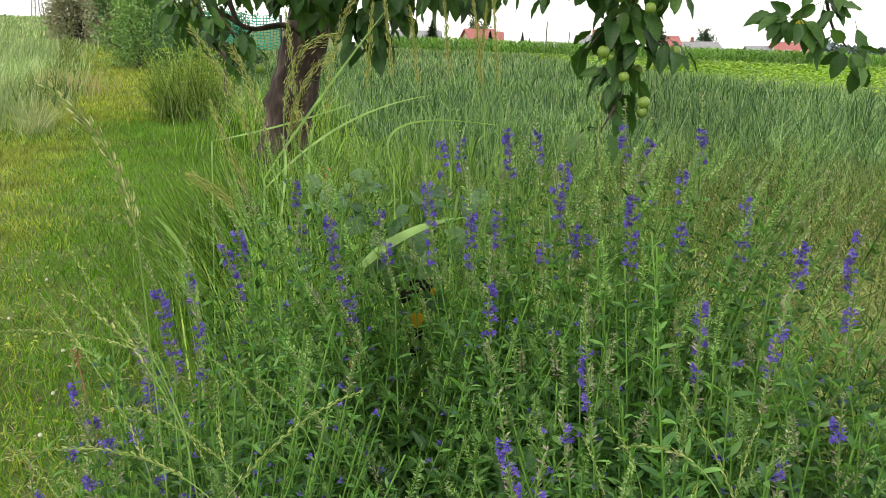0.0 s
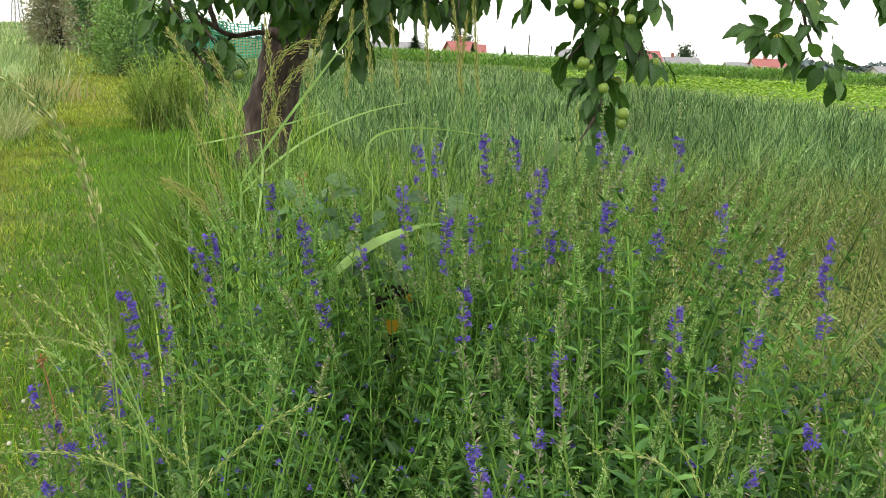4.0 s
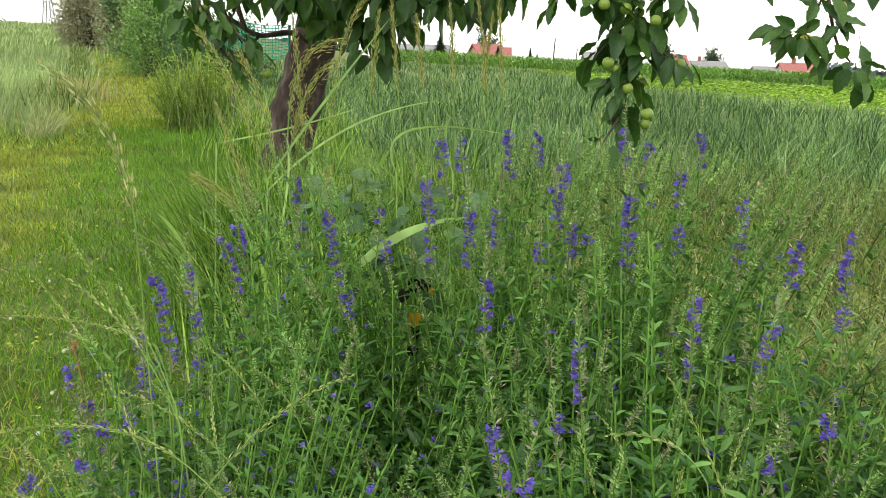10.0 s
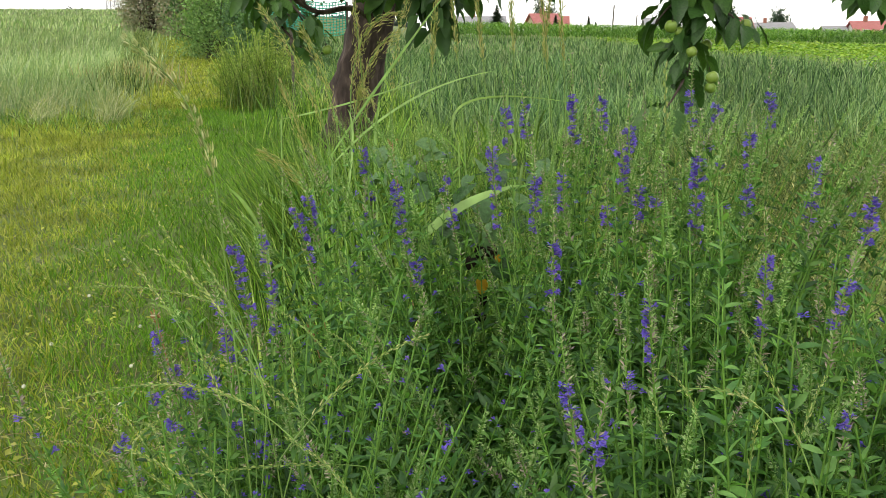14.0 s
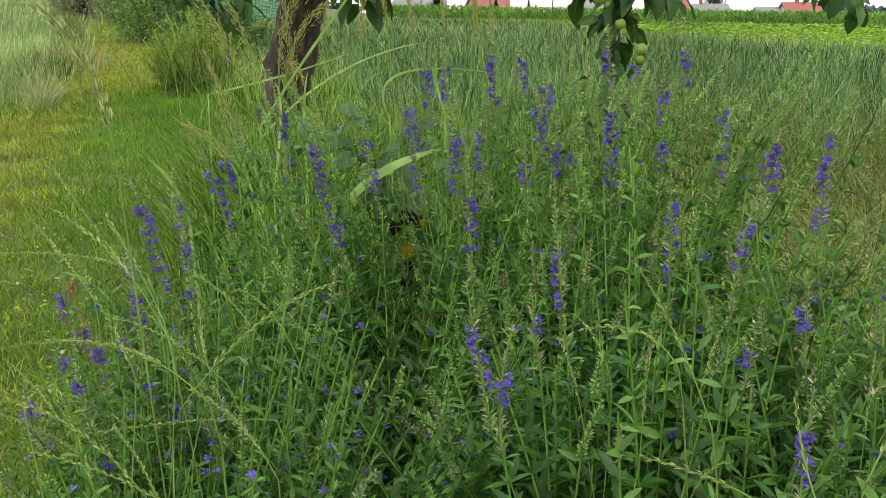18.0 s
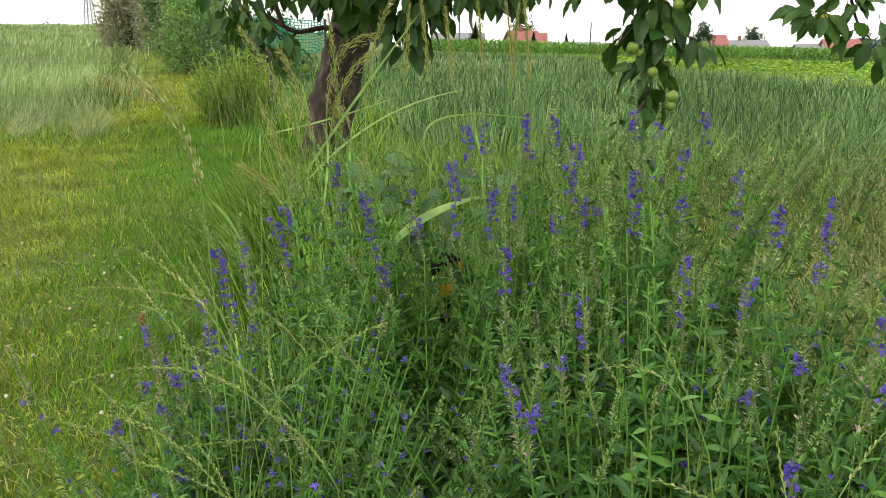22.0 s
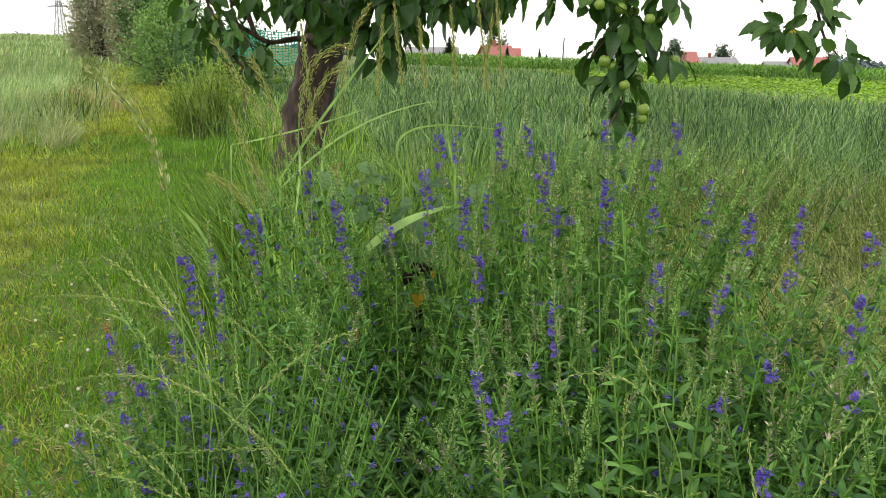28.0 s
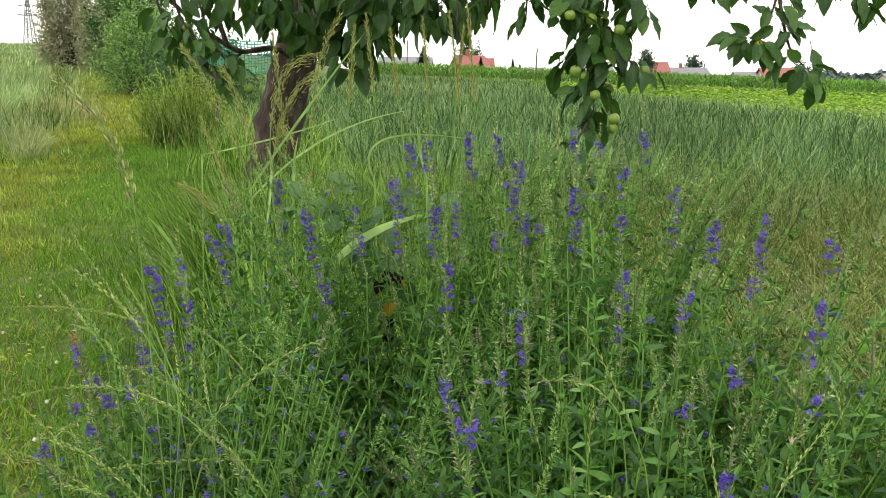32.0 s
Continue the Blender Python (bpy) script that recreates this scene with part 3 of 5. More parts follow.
bag = Bag()
y = np.repeat(np.arange(82, 96, 2.0), 620)
x = np.tile(np.linspace(-9, 88, 620), 7) + rng.normal(0, 0.08, len(y))
y = y + rng.normal(0, 0.2, len(y))
top = rng.uniform(1.3, 1.62, len(x))
root = on_ground(x, y)
bag.add(*ribbons(root, 0, 0.02, 0.02, top, 0.05, 1))
for k in range(7):
    m = len(x)
    bag.add(*ribbons(root + np.stack([0 * x, 0 * x, top * (0.28 + 0.1 * k)], -1), rng.uniform(0, 6.28, m), rng.uniform(0.3, 0.6, m), rng.uniform(1.0, 1.9, m), rng.uniform(0.5, 0.85, m), 0.1, 3))
stuff("maize_field", "tall dark green maize in rows along the field end", "crop", bag, corn_leaf)


# ---- hyssop ----
lance_v, lance_f = leaf_template(0.27, 4, 0.22, 0.16, 0.45)
tuft_v, tuft_f = leaf_template(0.3, 2, 0.2, 0.05, 0.45)
bract_v, bract_f = leaf_template(0.27, 2, 0.2, 0.0, 0.4)


def petal_template():
    """A two-lipped flower along y: a tube, an upper lip and three lower lobes."""
    v = [(-0.1, 0, 0), (0.1, 0, 0), (0.16, 0.5, 0.08), (-0.16, 0.5, 0.08), (0, 0.5, -0.14), (0, 0, -0.1)]
    f = [(0, 1, 2), (0, 2, 3), (1, 5, 4), (1, 4, 2), (5, 0, 3), (5, 3, 4)]
    for a, b, z in ((-0.42, 0.85, -0.12), (0.0, 1.0, -0.22), (0.42, 0.85, -0.12), (-0.16, 0.95, 0.3), (0.16, 0.95, 0.3)):
        k = len(v)
        v += [(a * 0.3, 0.45, z * 0.3), (a - 0.2, 0.8, z), (a, b + 0.1, z - 0.05), (a + 0.2, 0.8, z)]
        f += [(k, k + 1, k + 2), (k, k + 2, k + 3)]
    return np.array(v, float), np.array(f)


petal_v, petal_f = petal_template()


def around(tan, ang):
    """Ways square to the tangents, at the given angles."""
    a = unit(np.cross(tan, np.array([0.3, 0.9, 0.1])))
    b = np.cross(tan, a)
    return a * np.cos(ang)[..., None] + b * np.sin(ang)[..., None]


def leafy_stem(root, mid, tip, nodes, size, head, lone, bare=0.12):
    """One square stem with opposite pairs of narrow leaves, a tuft of small ones at every node, and a head of calyces."""
    bag = Bag()
    dusky = rng.random() < 0.3
    root, mid, tip = root[None], mid[None], tip[None]
    bag.add(*tubes(bezier(root, mid, tip, np.linspace(0, 1, 7)), np.linspace(0.0021, 0.0011, 7)[None], 3), 0)
    us = bare + (0.97 - bare) * np.linspace(0, 1, nodes) ** 0.85
    at = bezier(root, mid, tip, us)[0]
    tan = unit(np.gradient(at, axis=0))
    turn = rng.uniform(0, 3)
    for k in range(4):
        ang = np.arange(nodes) * 1.571 + k * 3.1416 + rng.normal(0, 0.35, nodes) + turn + (1.571 if k > 1 else 0)
        lift = rng.uniform(0.25, 0.95, (nodes, 1)) if k < 2 else rng.uniform(0.7, 1.6, (nodes, 1))
        d = unit(around(tan, ang) + tan * lift)
        ln = size * (1.12 - 0.8 * us**1.6) * rng.uniform(0.7, 1.2, nodes) * (1.0 if k < 2 else 0.6)
        bag.add(*place(*((lance_v, lance_f) if k < 2 else (tuft_v, tuft_f)), at, d, ln, rng.normal(0, 0.5, nodes)), 1)
    way = unit(tip[0] - mid[0])
    if head:
        wh = 24
        way = unit(way + rng.normal(0, 0.12, 3))
        hu = np.linspace(0, 1, wh)
        hat = tip[0] - way * 0.02 + way * (hu * head)[:, None]
        bag.add(*tubes(np.stack([hat[0], hat[11], hat[23]])[None], np.array([[0.0011, 0.001, 0.0006]]), 3), 0)
        for k in range(6):
            d = unit(around(np.broadcast_to(way, (wh, 3)), rng.uniform(0, 6.28, wh)) + way * rng.uniform(0.1, 1.0, (wh, 1)))
            bag.add(*place(bract_v, bract_f, hat, d, 0.0066 * (1.15 - 0.5 * hu) * rng.uniform(0.7, 1.35, wh), rng.normal(0, 0.6, wh)), 4 if dusky and k > 2 else 2)
    if lone:
        k = rng.integers(int(nodes * 0.6), nodes, lone)
        d = unit(around(tan[k], rng.uniform(0, 6.28, lone)) + tan[k] * 0.4)
        bag.add(*place(petal_v, petal_f, at[k] + d * 0.003, d, rng.uniform(0.007, 0.0105, lone)), 3)
    return bag.mesh("leafy_stem", [hyssop_stem, hyssop_leaf, hyssop_bud, hyssop_petal, hyssop_dusk])


def flower_spike(top, foot, parent, bloom=1.0):
    """One flowering spike: beige calyces above, and whorls of open violet flowers, close at the top and apart lower down."""
    top, foot = np.array(top, float), np.array(foot, float)
    ln = max(np.linalg.norm(top - foot), 0.012)
    way = unit(top - foot)
    bag = Bag()
    tip = top + way * (0.02 + 0.42 * min(ln, 0.08)) * rng.uniform(0.9, 1.4)
    base = foot - way * 0.035
    full = np.linalg.norm(tip - base)
    bow = unit(np.cross(way, rng.normal(0, 1, 3))) * rng.uniform(0.0, 0.06) * full
    line = lambda us: base + (tip - base) * us[:, None] + bow * (4 * us * (1 - us))[:, None]
    bag.add(*tubes(line(np.linspace(0, 1, 7))[None], np.linspace(0.0013, 0.0006, 7)[None], 4), 0)
    wh = max(8, int(full / 0.0052))
    us = np.linspace(0, 1, wh)
    at = line(us) + rng.normal(0, 0.0006, (wh, 3))
    ways = np.broadcast_to(way, (wh, 3))
    for k in range(6):
        d = unit(around(ways, rng.uniform(0, 6.28, wh)) + way * rng.uniform(0.3, 1.2, (wh, 1)))
        bag.add(*place(bract_v, bract_f, at, d, rng.uniform(0.0065, 0.0102, wh) * (1.15 - 0.45 * us), rng.normal(0, 0.5, wh)), 1 if k < 3 else 3)
    face, u = rng.uniform(0, 6.28), 1.0
    while u > -0.02:
        c = line(np.array([(0.035 + u * ln) / full]))
        m = int(rng.integers(4, 7))
        if u < 0.45 and rng.random() < 0.25:
            m = 2
        ang = face + rng.normal(0, 1.0, m)
        d = unit(around(np.broadcast_to(way, (m, 3)), ang) + way * rng.uniform(-0.15, 0.55, (m, 1)))
        bag.add(*place(petal_v, petal_f, c + d * 0.0015 + way * rng.normal(0, 0.0014, (m, 1)), d, bloom * rng.uniform(0.0072, 0.0102, m), rng.normal(0, 0.5, m)), 2)
        face += rng.normal(0, 0.8)
        u -= (0.0075 + 0.0075 * (1 - u)) * rng.uniform(0.75, 1.4) / ln
    return part("flower_spike", bag.mesh("flower_spike", [hyssop_stem, hyssop_bud, hyssop_petal, hyssop_dusk]), parent, "violet-blue flower spike")


# The flowering part of each spike, by plant: x, y and height of its top, x and height of its foot.
BACK = [(0.074, 1.64, 1.235, 0.08, 1.185), (0.066, 1.49, 1.19, 0.077, 1.078), (0.106, 1.64, 1.241, 0.112, 1.195), (0.12, 1.5, 1.146, 0.124, 1.068), (0.179, 1.63, 1.257, 0.186, 1.177),
        (0.228, 1.66, 1.251, 0.232, 1.202), (0.257, 1.5, 1.22, 0.262, 1.133), (0.368, 1.66, 1.26, 0.373, 1.204), (0.416, 1.69, 1.238, 0.42, 1.203), (0.474, 1.62, 1.26, 0.477, 1.194)]
MIDDLE = [(0.168, 1.45, 1.16, 0.171, 1.105), (0.237, 1.48, 1.189, 0.24, 1.142), (0.261, 1.41, 1.15, 0.259, 1.111), (0.421, 1.5, 1.215, 0.425, 1.168), (0.41, 1.44, 1.146, 0.41, 1.111),
          (0.333, 1.4, 1.193, 0.335, 1.1), (0.464, 1.37, 1.198, 0.467, 1.125), (0.144, 1.29, 1.101, 0.146, 1.04), (0.286, 1.42, 1.136, 0.286, 1.12), (0.222, 1.44, 1.118, 0.224, 1.087)]
FRONT = [(0.349, 1.12, 1.136, 0.353, 1.056), (0.42, 1.08, 1.122, 0.413, 1.07), (0.234, 1.08, 1.097, 0.24, 1.037), (0.206, 1, 1.055, 0.208, 1.038), (0.15, 0.96, 1.061, 0.16, 0.998),
         (0.178, 0.91, 1.036, 0.176, 1.006), (0.413, 1.03, 1.008, 0.412, 0.997), (0.4, 0.85, 1.019, 0.4, 0.983)]
LEANING = [(-0.16, 1.62, 1.171, -0.147, 1.092), (-0.084, 1.51, 1.136, -0.07, 1.034), (-0.046, 1.44, 1.034, -0.04, 0.999), (-0.027, 1.63, 1.126, -0.026, 1.103), (-0.002, 1.54, 1.09, 0.004, 1.055),
           (-0.214, 1.49, 1.115, -0.207, 1.073), (-0.217, 1.42, 1.111, -0.198, 1.037)]


def hyssop(spikes, centre, spread, count, crown, label, heads=0.6, leaf=0.05, nodes=20, bloom=1.0, single=0.26):
    """One plant: leafy stems that fan out from the centre, bud heads, and its flowering spikes."""
    cx, cy = centre
    it = thing("hyssop_plant", label, "hyssop", "hyssop plants in the bed", at=(cx, cy, float(height(cx, cy))))
    inv = Matrix.Translation((-cx, -cy, -float(height(cx, cy))))
    a, rr = rng.uniform(0, 6.28, count), np.sqrt(rng.random(count))
    tx, ty = cx + spread[0] * rr * np.cos(a), cy + spread[1] * rr * np.sin(a)
    tz = crown(tx, ty) + rng.normal(0, 0.03, count) - 0.06 * rng.random(count) + 0.07 * (rng.random(count) < 0.2)
    tz = np.where(tz > 1.15, 1.15 + 0.35 * (tz - 1.15), tz)
    tip = np.stack([tx, ty, tz], -1)
    spk = np.array(spikes)
    foot = np.stack([spk[:, 3], spk[:, 1], spk[:, 4]], -1)
    tip = np.concatenate([tip, foot - 0.03 * unit(spk[:, :3] - foot)])
    n = len(tip)
    rx, ry = cx + (tip[:, 0] - cx) * 0.35 + rng.normal(0, 0.03, n), cy + (tip[:, 1] - cy) * 0.35 + rng.normal(0, 0.03, n)
    root = on_ground(rx, ry, -0.01)
    mid = root * 0.55 + tip * 0.45 + np.stack([(root[:, 0] - tip[:, 0]) * 0.12, (root[:, 1] - tip[:, 1]) * 0.12, 0.12 * (tip[:, 2] - root[:, 2])], -1)
    for k in range(n):
        head = rng.uniform(0.04, 0.085) if k < count and rng.random() < heads else 0
        lone = int(rng.integers(1, 6)) if rng.random() < single else 0
        part("leafy_stem", leafy_stem(root[k], mid[k], tip[k], nodes, leaf, head, lone), it, m=inv)
    for s, ft in zip(spk, foot):
        flower_spike(s[:3], ft, it, bloom).matrix_basis = inv
    return it


def crown(x, y):
    """The height of the leafy top of the bed: higher at the back, lower to the front and at the ends."""
    return 0.925 + 0.24 * (y - 1.0) + 0.1 * np.clip((x - 0.1) / 0.3, 0, 1) - 0.12 * np.clip(-x - 0.05, 0, 1) - 0.27 * np.exp(-(((x - 0.03) / 0.11) ** 2) - ((y - 1.42) / 0.3) ** 2) - 0.12 * np.clip(x - 0.7, 0, 1) + 0.12 * np.clip(y - 1.3, 0, 0.3) + 0.07 * np.clip((y - 1.35) / 0.15, 0, 1) * np.clip((x + 0.35) / 0.15, 0, 1)


hyssop(BACK, (0.18, 1.55), (0.5, 0.3), 230, crown, "bushy green hyssop with tall violet flower spikes, behind", 0.75, 0.046, 16)
hyssop(MIDDLE, (0.3, 1.3), (0.46, 0.34), 180, crown, "dense hyssop with violet flower spikes and pale bud heads", 0.6, 0.05, 16)
hyssop(FRONT, (0.33, 1.0), (0.46, 0.36), 190, crown, "leafy hyssop with few violet spikes, many green buds", 0.05, 0.058, 16, 0.82)
hyssop(LEANING, (-0.05, 1.25), (0.33, 0.4), 190, crown, "hyssop leaning over towards the grass track, violet spikes", 0.12, 0.052, 16, 0.95, 0.4)

LOW = [(-0.229, 1.18, 1.118, -0.214, 1.044), (-0.241, 1.36, 1.089, -0.236, 1.042), (-0.213, 1.28, 1.046, -0.212, 1.012), (-0.218, 1.14, 1.032, -0.217, 0.99), (-0.223, 1.24, 1.015, -0.219, 0.999),
       (-0.282, 1.11, 1.039, -0.279, 1.013), (-0.273, 1.11, 0.998, -0.271, 0.983), (-0.293, 1.1, 0.967, -0.291, 0.956), (-0.259, 1.11, 0.974, -0.257, 0.961), (-0.249, 1.05, 0.965, -0.248, 0.951),
       (-0.221, 1.1, 0.989, -0.219, 0.98), (-0.2, 1.09, 0.944, -0.197, 0.931), (-0.331, 1.09, 0.919, -0.33, 0.904), (-0.239, 1.17, 1.051, -0.237, 1.035), (-0.199, 1.26, 0.995, -0.197, 0.98)]
hyssop(LOW, (-0.17, 1.06), (0.24, 0.28), 200, lambda x, y: 0.93 + 0.2 * (y - 1.0) + 0.12 * np.clip(x + 0.1, -0.3, 0.3), "low greyish hyssop with small violet flowers, by the track", 0.12, 0.036, 18, 0.9, 0.5)
RIGHT = [(0.473, 1.2, 1.179, 0.468, 1.136), (0.578, 1.26, 1.177, 0.569, 1.114), (0.512, 1.14, 1.121, 0.512, 1.099), (0.463, 1.03, 1.048, 0.464, 1.031), (0.602, 1.15, 1.167, 0.603, 1.134),
         (0.548, 1.02, 1.124, 0.53, 1.057), (0.519, 0.95, 1.045, 0.512, 1.033)]
hyssop(RIGHT, (0.6, 1.06), (0.27, 0.34), 150, lambda x, y: 0.955 + 0.16 * (y - 1.0) - 0.1 * np.clip(x - 0.7, 0, 1), "hyssop full of pale bud heads at the dry grass edge", 0.6, 0.046, 18, 0.95)


# ---- the apple tree ----
def round_limb(pts, r0, r1, sides=10, knots=0.0):
    """A tapering, slightly crooked limb along a smooth line through the given points."""
    pts = np.array(pts, float)
    t = np.linspace(0, len(pts) - 1, 5 * len(pts))
    k = np.clip(t.astype(int), 0, len(pts) - 2)
    p0, p1, p2, p3 = (pts[np.clip(k + d, 0, len(pts) - 1)] for d in (-1, 0, 1, 2))
    s = (t - k)[:, None]
    p = 0.5 * (2 * p1 + (p2 - p0) * s + (2 * p0 - 5 * p1 + 4 * p2 - p3) * s**2 + (3 * p1 - p0 - 3 * p2 + p3) * s**3)
    r = np.linspace(r0, r1, len(t))
    v, f = tubes(p[None], r[None], sides)
    if knots:
        v = v + rng.normal(0, knots, v.shape) + 0.5 * knots * np.sin(9 * v[:, 2:3])
    return v, f


def apple_leaf_mesh(seed):
    """A broad, toothed, pointed leaf with a midrib fold, a wave along its edge and a stalk."""
    g = np.random.default_rng(seed)
    rows, v, f = 9, [], []
    fold, curl, side = g.uniform(0.1, 0.5), g.uniform(0.0, 0.45), g.normal(0, 0.1)
    wid = g.uniform(0.46, 0.62)
    for k in range(rows + 1):
        q = k / rows
        w = wid / 2 * max(0.012, np.sin(np.pi * q**0.82) ** 0.75) * (1 + (0.06 if k % 2 else -0.05))
        z, x = -curl * q**2, side * q**2
        rip = 0.05 * np.sin(2.1 * k + seed) * wid
        v += [(x - w, q, z + fold * w + rip), (x - w * 0.5, q, z + fold * w * 0.35), (x, q, z), (x + w * 0.5, q, z + fold * w * 0.35), (x + w, q, z + fold * w - rip)]
    for k in range(rows):
        for c in range(4):
            a = 5 * k + c
            f.append((a, a + 1, a + 6, a + 5))
    bag = Bag().add(v, f)
    bag.add(*tubes(np.array([[(0, -0.28, 0.05), (0, -0.12, 0.015), (0, 0.02, 0)]]), 0.012, 3))
    return bag.mesh("leaf", apple_leaf)


def apple_mesh(mat):
    """A young apple: dimpled at the stalk, with a dried calyx below."""
    prof = [(0.0, 0.86), (0.12, 0.93), (0.3, 1.0), (0.6, 0.94), (0.85, 0.68), (0.98, 0.28), (1.0, -0.1), (0.9, -0.5), (0.68, -0.8), (0.4, -0.94), (0.18, -0.95), (0.0, -0.86)]
    sides, v, f = 14, [], []
    for r, z in prof:
        for k in range(sides):
            a = 2 * np.pi * k / sides
            v.append((r * np.cos(a) * (1 + 0.03 * np.cos(5 * a) * (z < 0)), r * np.sin(a) * (1 + 0.02 * np.sin(3 * a)), z * 0.92))
    for i in range(len(prof) - 1):
        for k in range(sides):
            k2 = (k + 1) % sides
            f.append((i * sides + k, i * sides + k2, (i + 1) * sides + k2, (i + 1) * sides + k))
    return mesh_data("apple", v, [f], mat)


tree = thing("apple_tree", "old apple tree with dark bark, drooping leafy boughs and green apples", "tree", at=(-0.98, 5.02, 0.0))
tree_inv = Matrix.Translation((0.98, -5.02, 0.0))
bag = Bag()
bag.add(*round_limb([(-1.08, 5.02, -0.1), (-1.05, 5.0, 0.15), (-0.96, 4.99, 0.6), (-0.86, 4.99, 1.0), (-0.76, 5.0, 1.4), (-0.62, 5.0, 1.95)], 0.155, 0.11, 18, 0.008))
for a in (0.4, 1.7, 3.0, 4.2, 5.4):
    c, s = np.cos(a), np.sin(a)
    bag.add(*round_limb([(-1.05 + 0.1 * c, 5.0 + 0.1 * s, 0.28), (-1.06 + 0.16 * c, 5.0 + 0.16 * s, 0.1), (-1.08 + 0.3 * c, 5.0 + 0.3 * s, -0.06)], 0.06, 0.03, 8, 0.004))
part("trunk", bag.mesh("trunk", bark), tree, "furrowed dark brown trunk", tree_inv)
BOUGHS = [
    ([(-0.72, 4.95, 1.4), (-0.8, 4.7, 1.47), (-0.92, 4.5, 1.45), (-1.01, 4.42, 1.5), (-1.12, 4.3, 1.6), (-1.32, 4.1, 1.85)], 0.016, 0.008),
    ([(-0.92, 4.5, 1.45), (-0.97, 4.46, 1.4), (-1.0, 4.44, 1.38)], 0.007, 0.003),
    ([(-0.98, 4.45, 1.47), (-1.0, 4.4, 1.6), (-0.97, 4.36, 1.78)], 0.012, 0.006),
    ([(-0.62, 5.0, 1.9), (-0.3, 4.7, 2.25), (0.2, 4.2, 2.5), (0.7, 3.7, 2.35), (0.76, 3.58, 2.0)], 0.07, 0.02),
    ([(0.2, 4.2, 2.5), (0.7, 3.7, 2.6), (1.15, 3.3, 2.4), (1.22, 3.22, 2.0)], 0.045, 0.016),
    ([(-0.62, 5.0, 1.9), (-0.9, 4.6, 2.4), (-1.2, 4.0, 2.6), (-1.1, 3.8, 2.0)], 0.06, 0.015),
    ([(-0.62, 5.0, 1.9), (-0.5, 5.5, 2.6), (-0.2, 6.0, 3.1)], 0.07, 0.02),
    ([(-0.62, 4.98, 1.75), (-0.45, 4.6, 1.95), (-0.35, 4.35, 1.8)], 0.03, 0.01),
]
for pts, r0, r1 in BOUGHS:
    part("limb", Bag().add(*round_limb(pts, r0, r1, 9, 0.002)).mesh("limb", bark), tree, m=tree_inv)

# Hanging shoots: the line of the twig, how many leaves, their size, and how far they stand out.
MIDDLE_SHOOTS = [
    ([(0.76, 3.58, 2.0), (0.72, 3.52, 1.62), (0.69, 3.49, 1.4), (0.675, 3.45, 1.2)], 55, 0.13, 0.0862),
    ([(0.71, 3.5, 1.52), (0.62, 3.48, 1.46), (0.55, 3.46, 1.38)], 13, 0.13, 0.0575),
    ([(0.7, 3.5, 1.45), (0.79, 3.47, 1.42), (0.85, 3.46, 1.37)], 10, 0.13, 0.0575),
    ([(0.66, 3.5, 1.75), (0.58, 3.46, 1.65), (0.53, 3.42, 1.58)], 13, 0.13, 0.0575),
    ([(0.72, 3.5, 1.72), (0.8, 3.46, 1.64), (0.83, 3.44, 1.55)], 13, 0.13, 0.0575),
    ([(0.675, 3.45, 1.22), (0.63, 3.36, 1.16), (0.58, 3.28, 1.1)], 8, 0.13, 0.046),
    ([(0.14, 4.0, 1.9), (0.24, 3.9, 1.75), (0.32, 3.85, 1.66)], 16, 0.143, 0.092),
    ([(0.2, 3.95, 1.95), (0.16, 3.9, 1.74), (0.22, 3.85, 1.6)], 30, 0.13, 0.12),
]
RIGHT_SHOOTS = [
    ([(1.22, 3.22, 2.0), (1.24, 3.18, 1.66), (1.18, 3.15, 1.48)], 7, 0.115, 0.05),
    ([(1.24, 3.18, 1.64), (1.27, 3.13, 1.47), (1.315, 3.1, 1.395)], 4, 0.11, 0.045),
    ([(0.93, 3.35, 1.95), (0.97, 3.3, 1.76), (1.0, 3.28, 1.68)], 14, 0.124, 0.069),
    ([(1.36, 3.1, 1.95), (1.4, 3.05, 1.76), (1.42, 3.02, 1.66)], 14, 0.124, 0.069),
]
# Whorls of leaves at the ends of twigs: the middle, and each leaf's turn from straight up, in degrees.
ROSETTES = [
    ((1.17, 3.15, 1.49), 0.098, (-98, -80, -115, -135, -150, -165, 35, 120, 140, 160, 178)),
    ((1.12, 3.16, 1.5), 0.09, (-100, -125, -150, 170)),
    ((1.25, 3.16, 1.54), 0.092, (-60, 70, 125, 140, -130, 165, 100)),
    ((1.325, 3.1, 1.4), 0.082, (-70, -130, -155, 178, 160, 145, 125, 100, 60, -100)),
    ((1.34, 3.09, 1.36), 0.09, (170, 150, 165)),
]
FRINGE = [(x, y, z) for x, y, z in ((0.03, 3.7, 1.56), (0.15, 3.72, 1.54), (0.28, 3.66, 1.62), (0.42, 3.6, 1.56), (0.52, 3.55, 1.62), (1.06, 3.5, 1.64), (1.22, 3.5, 1.66), (1.52, 3.45, 1.66), (1.64, 3.5, 1.62), (1.78, 3.5, 1.6))]
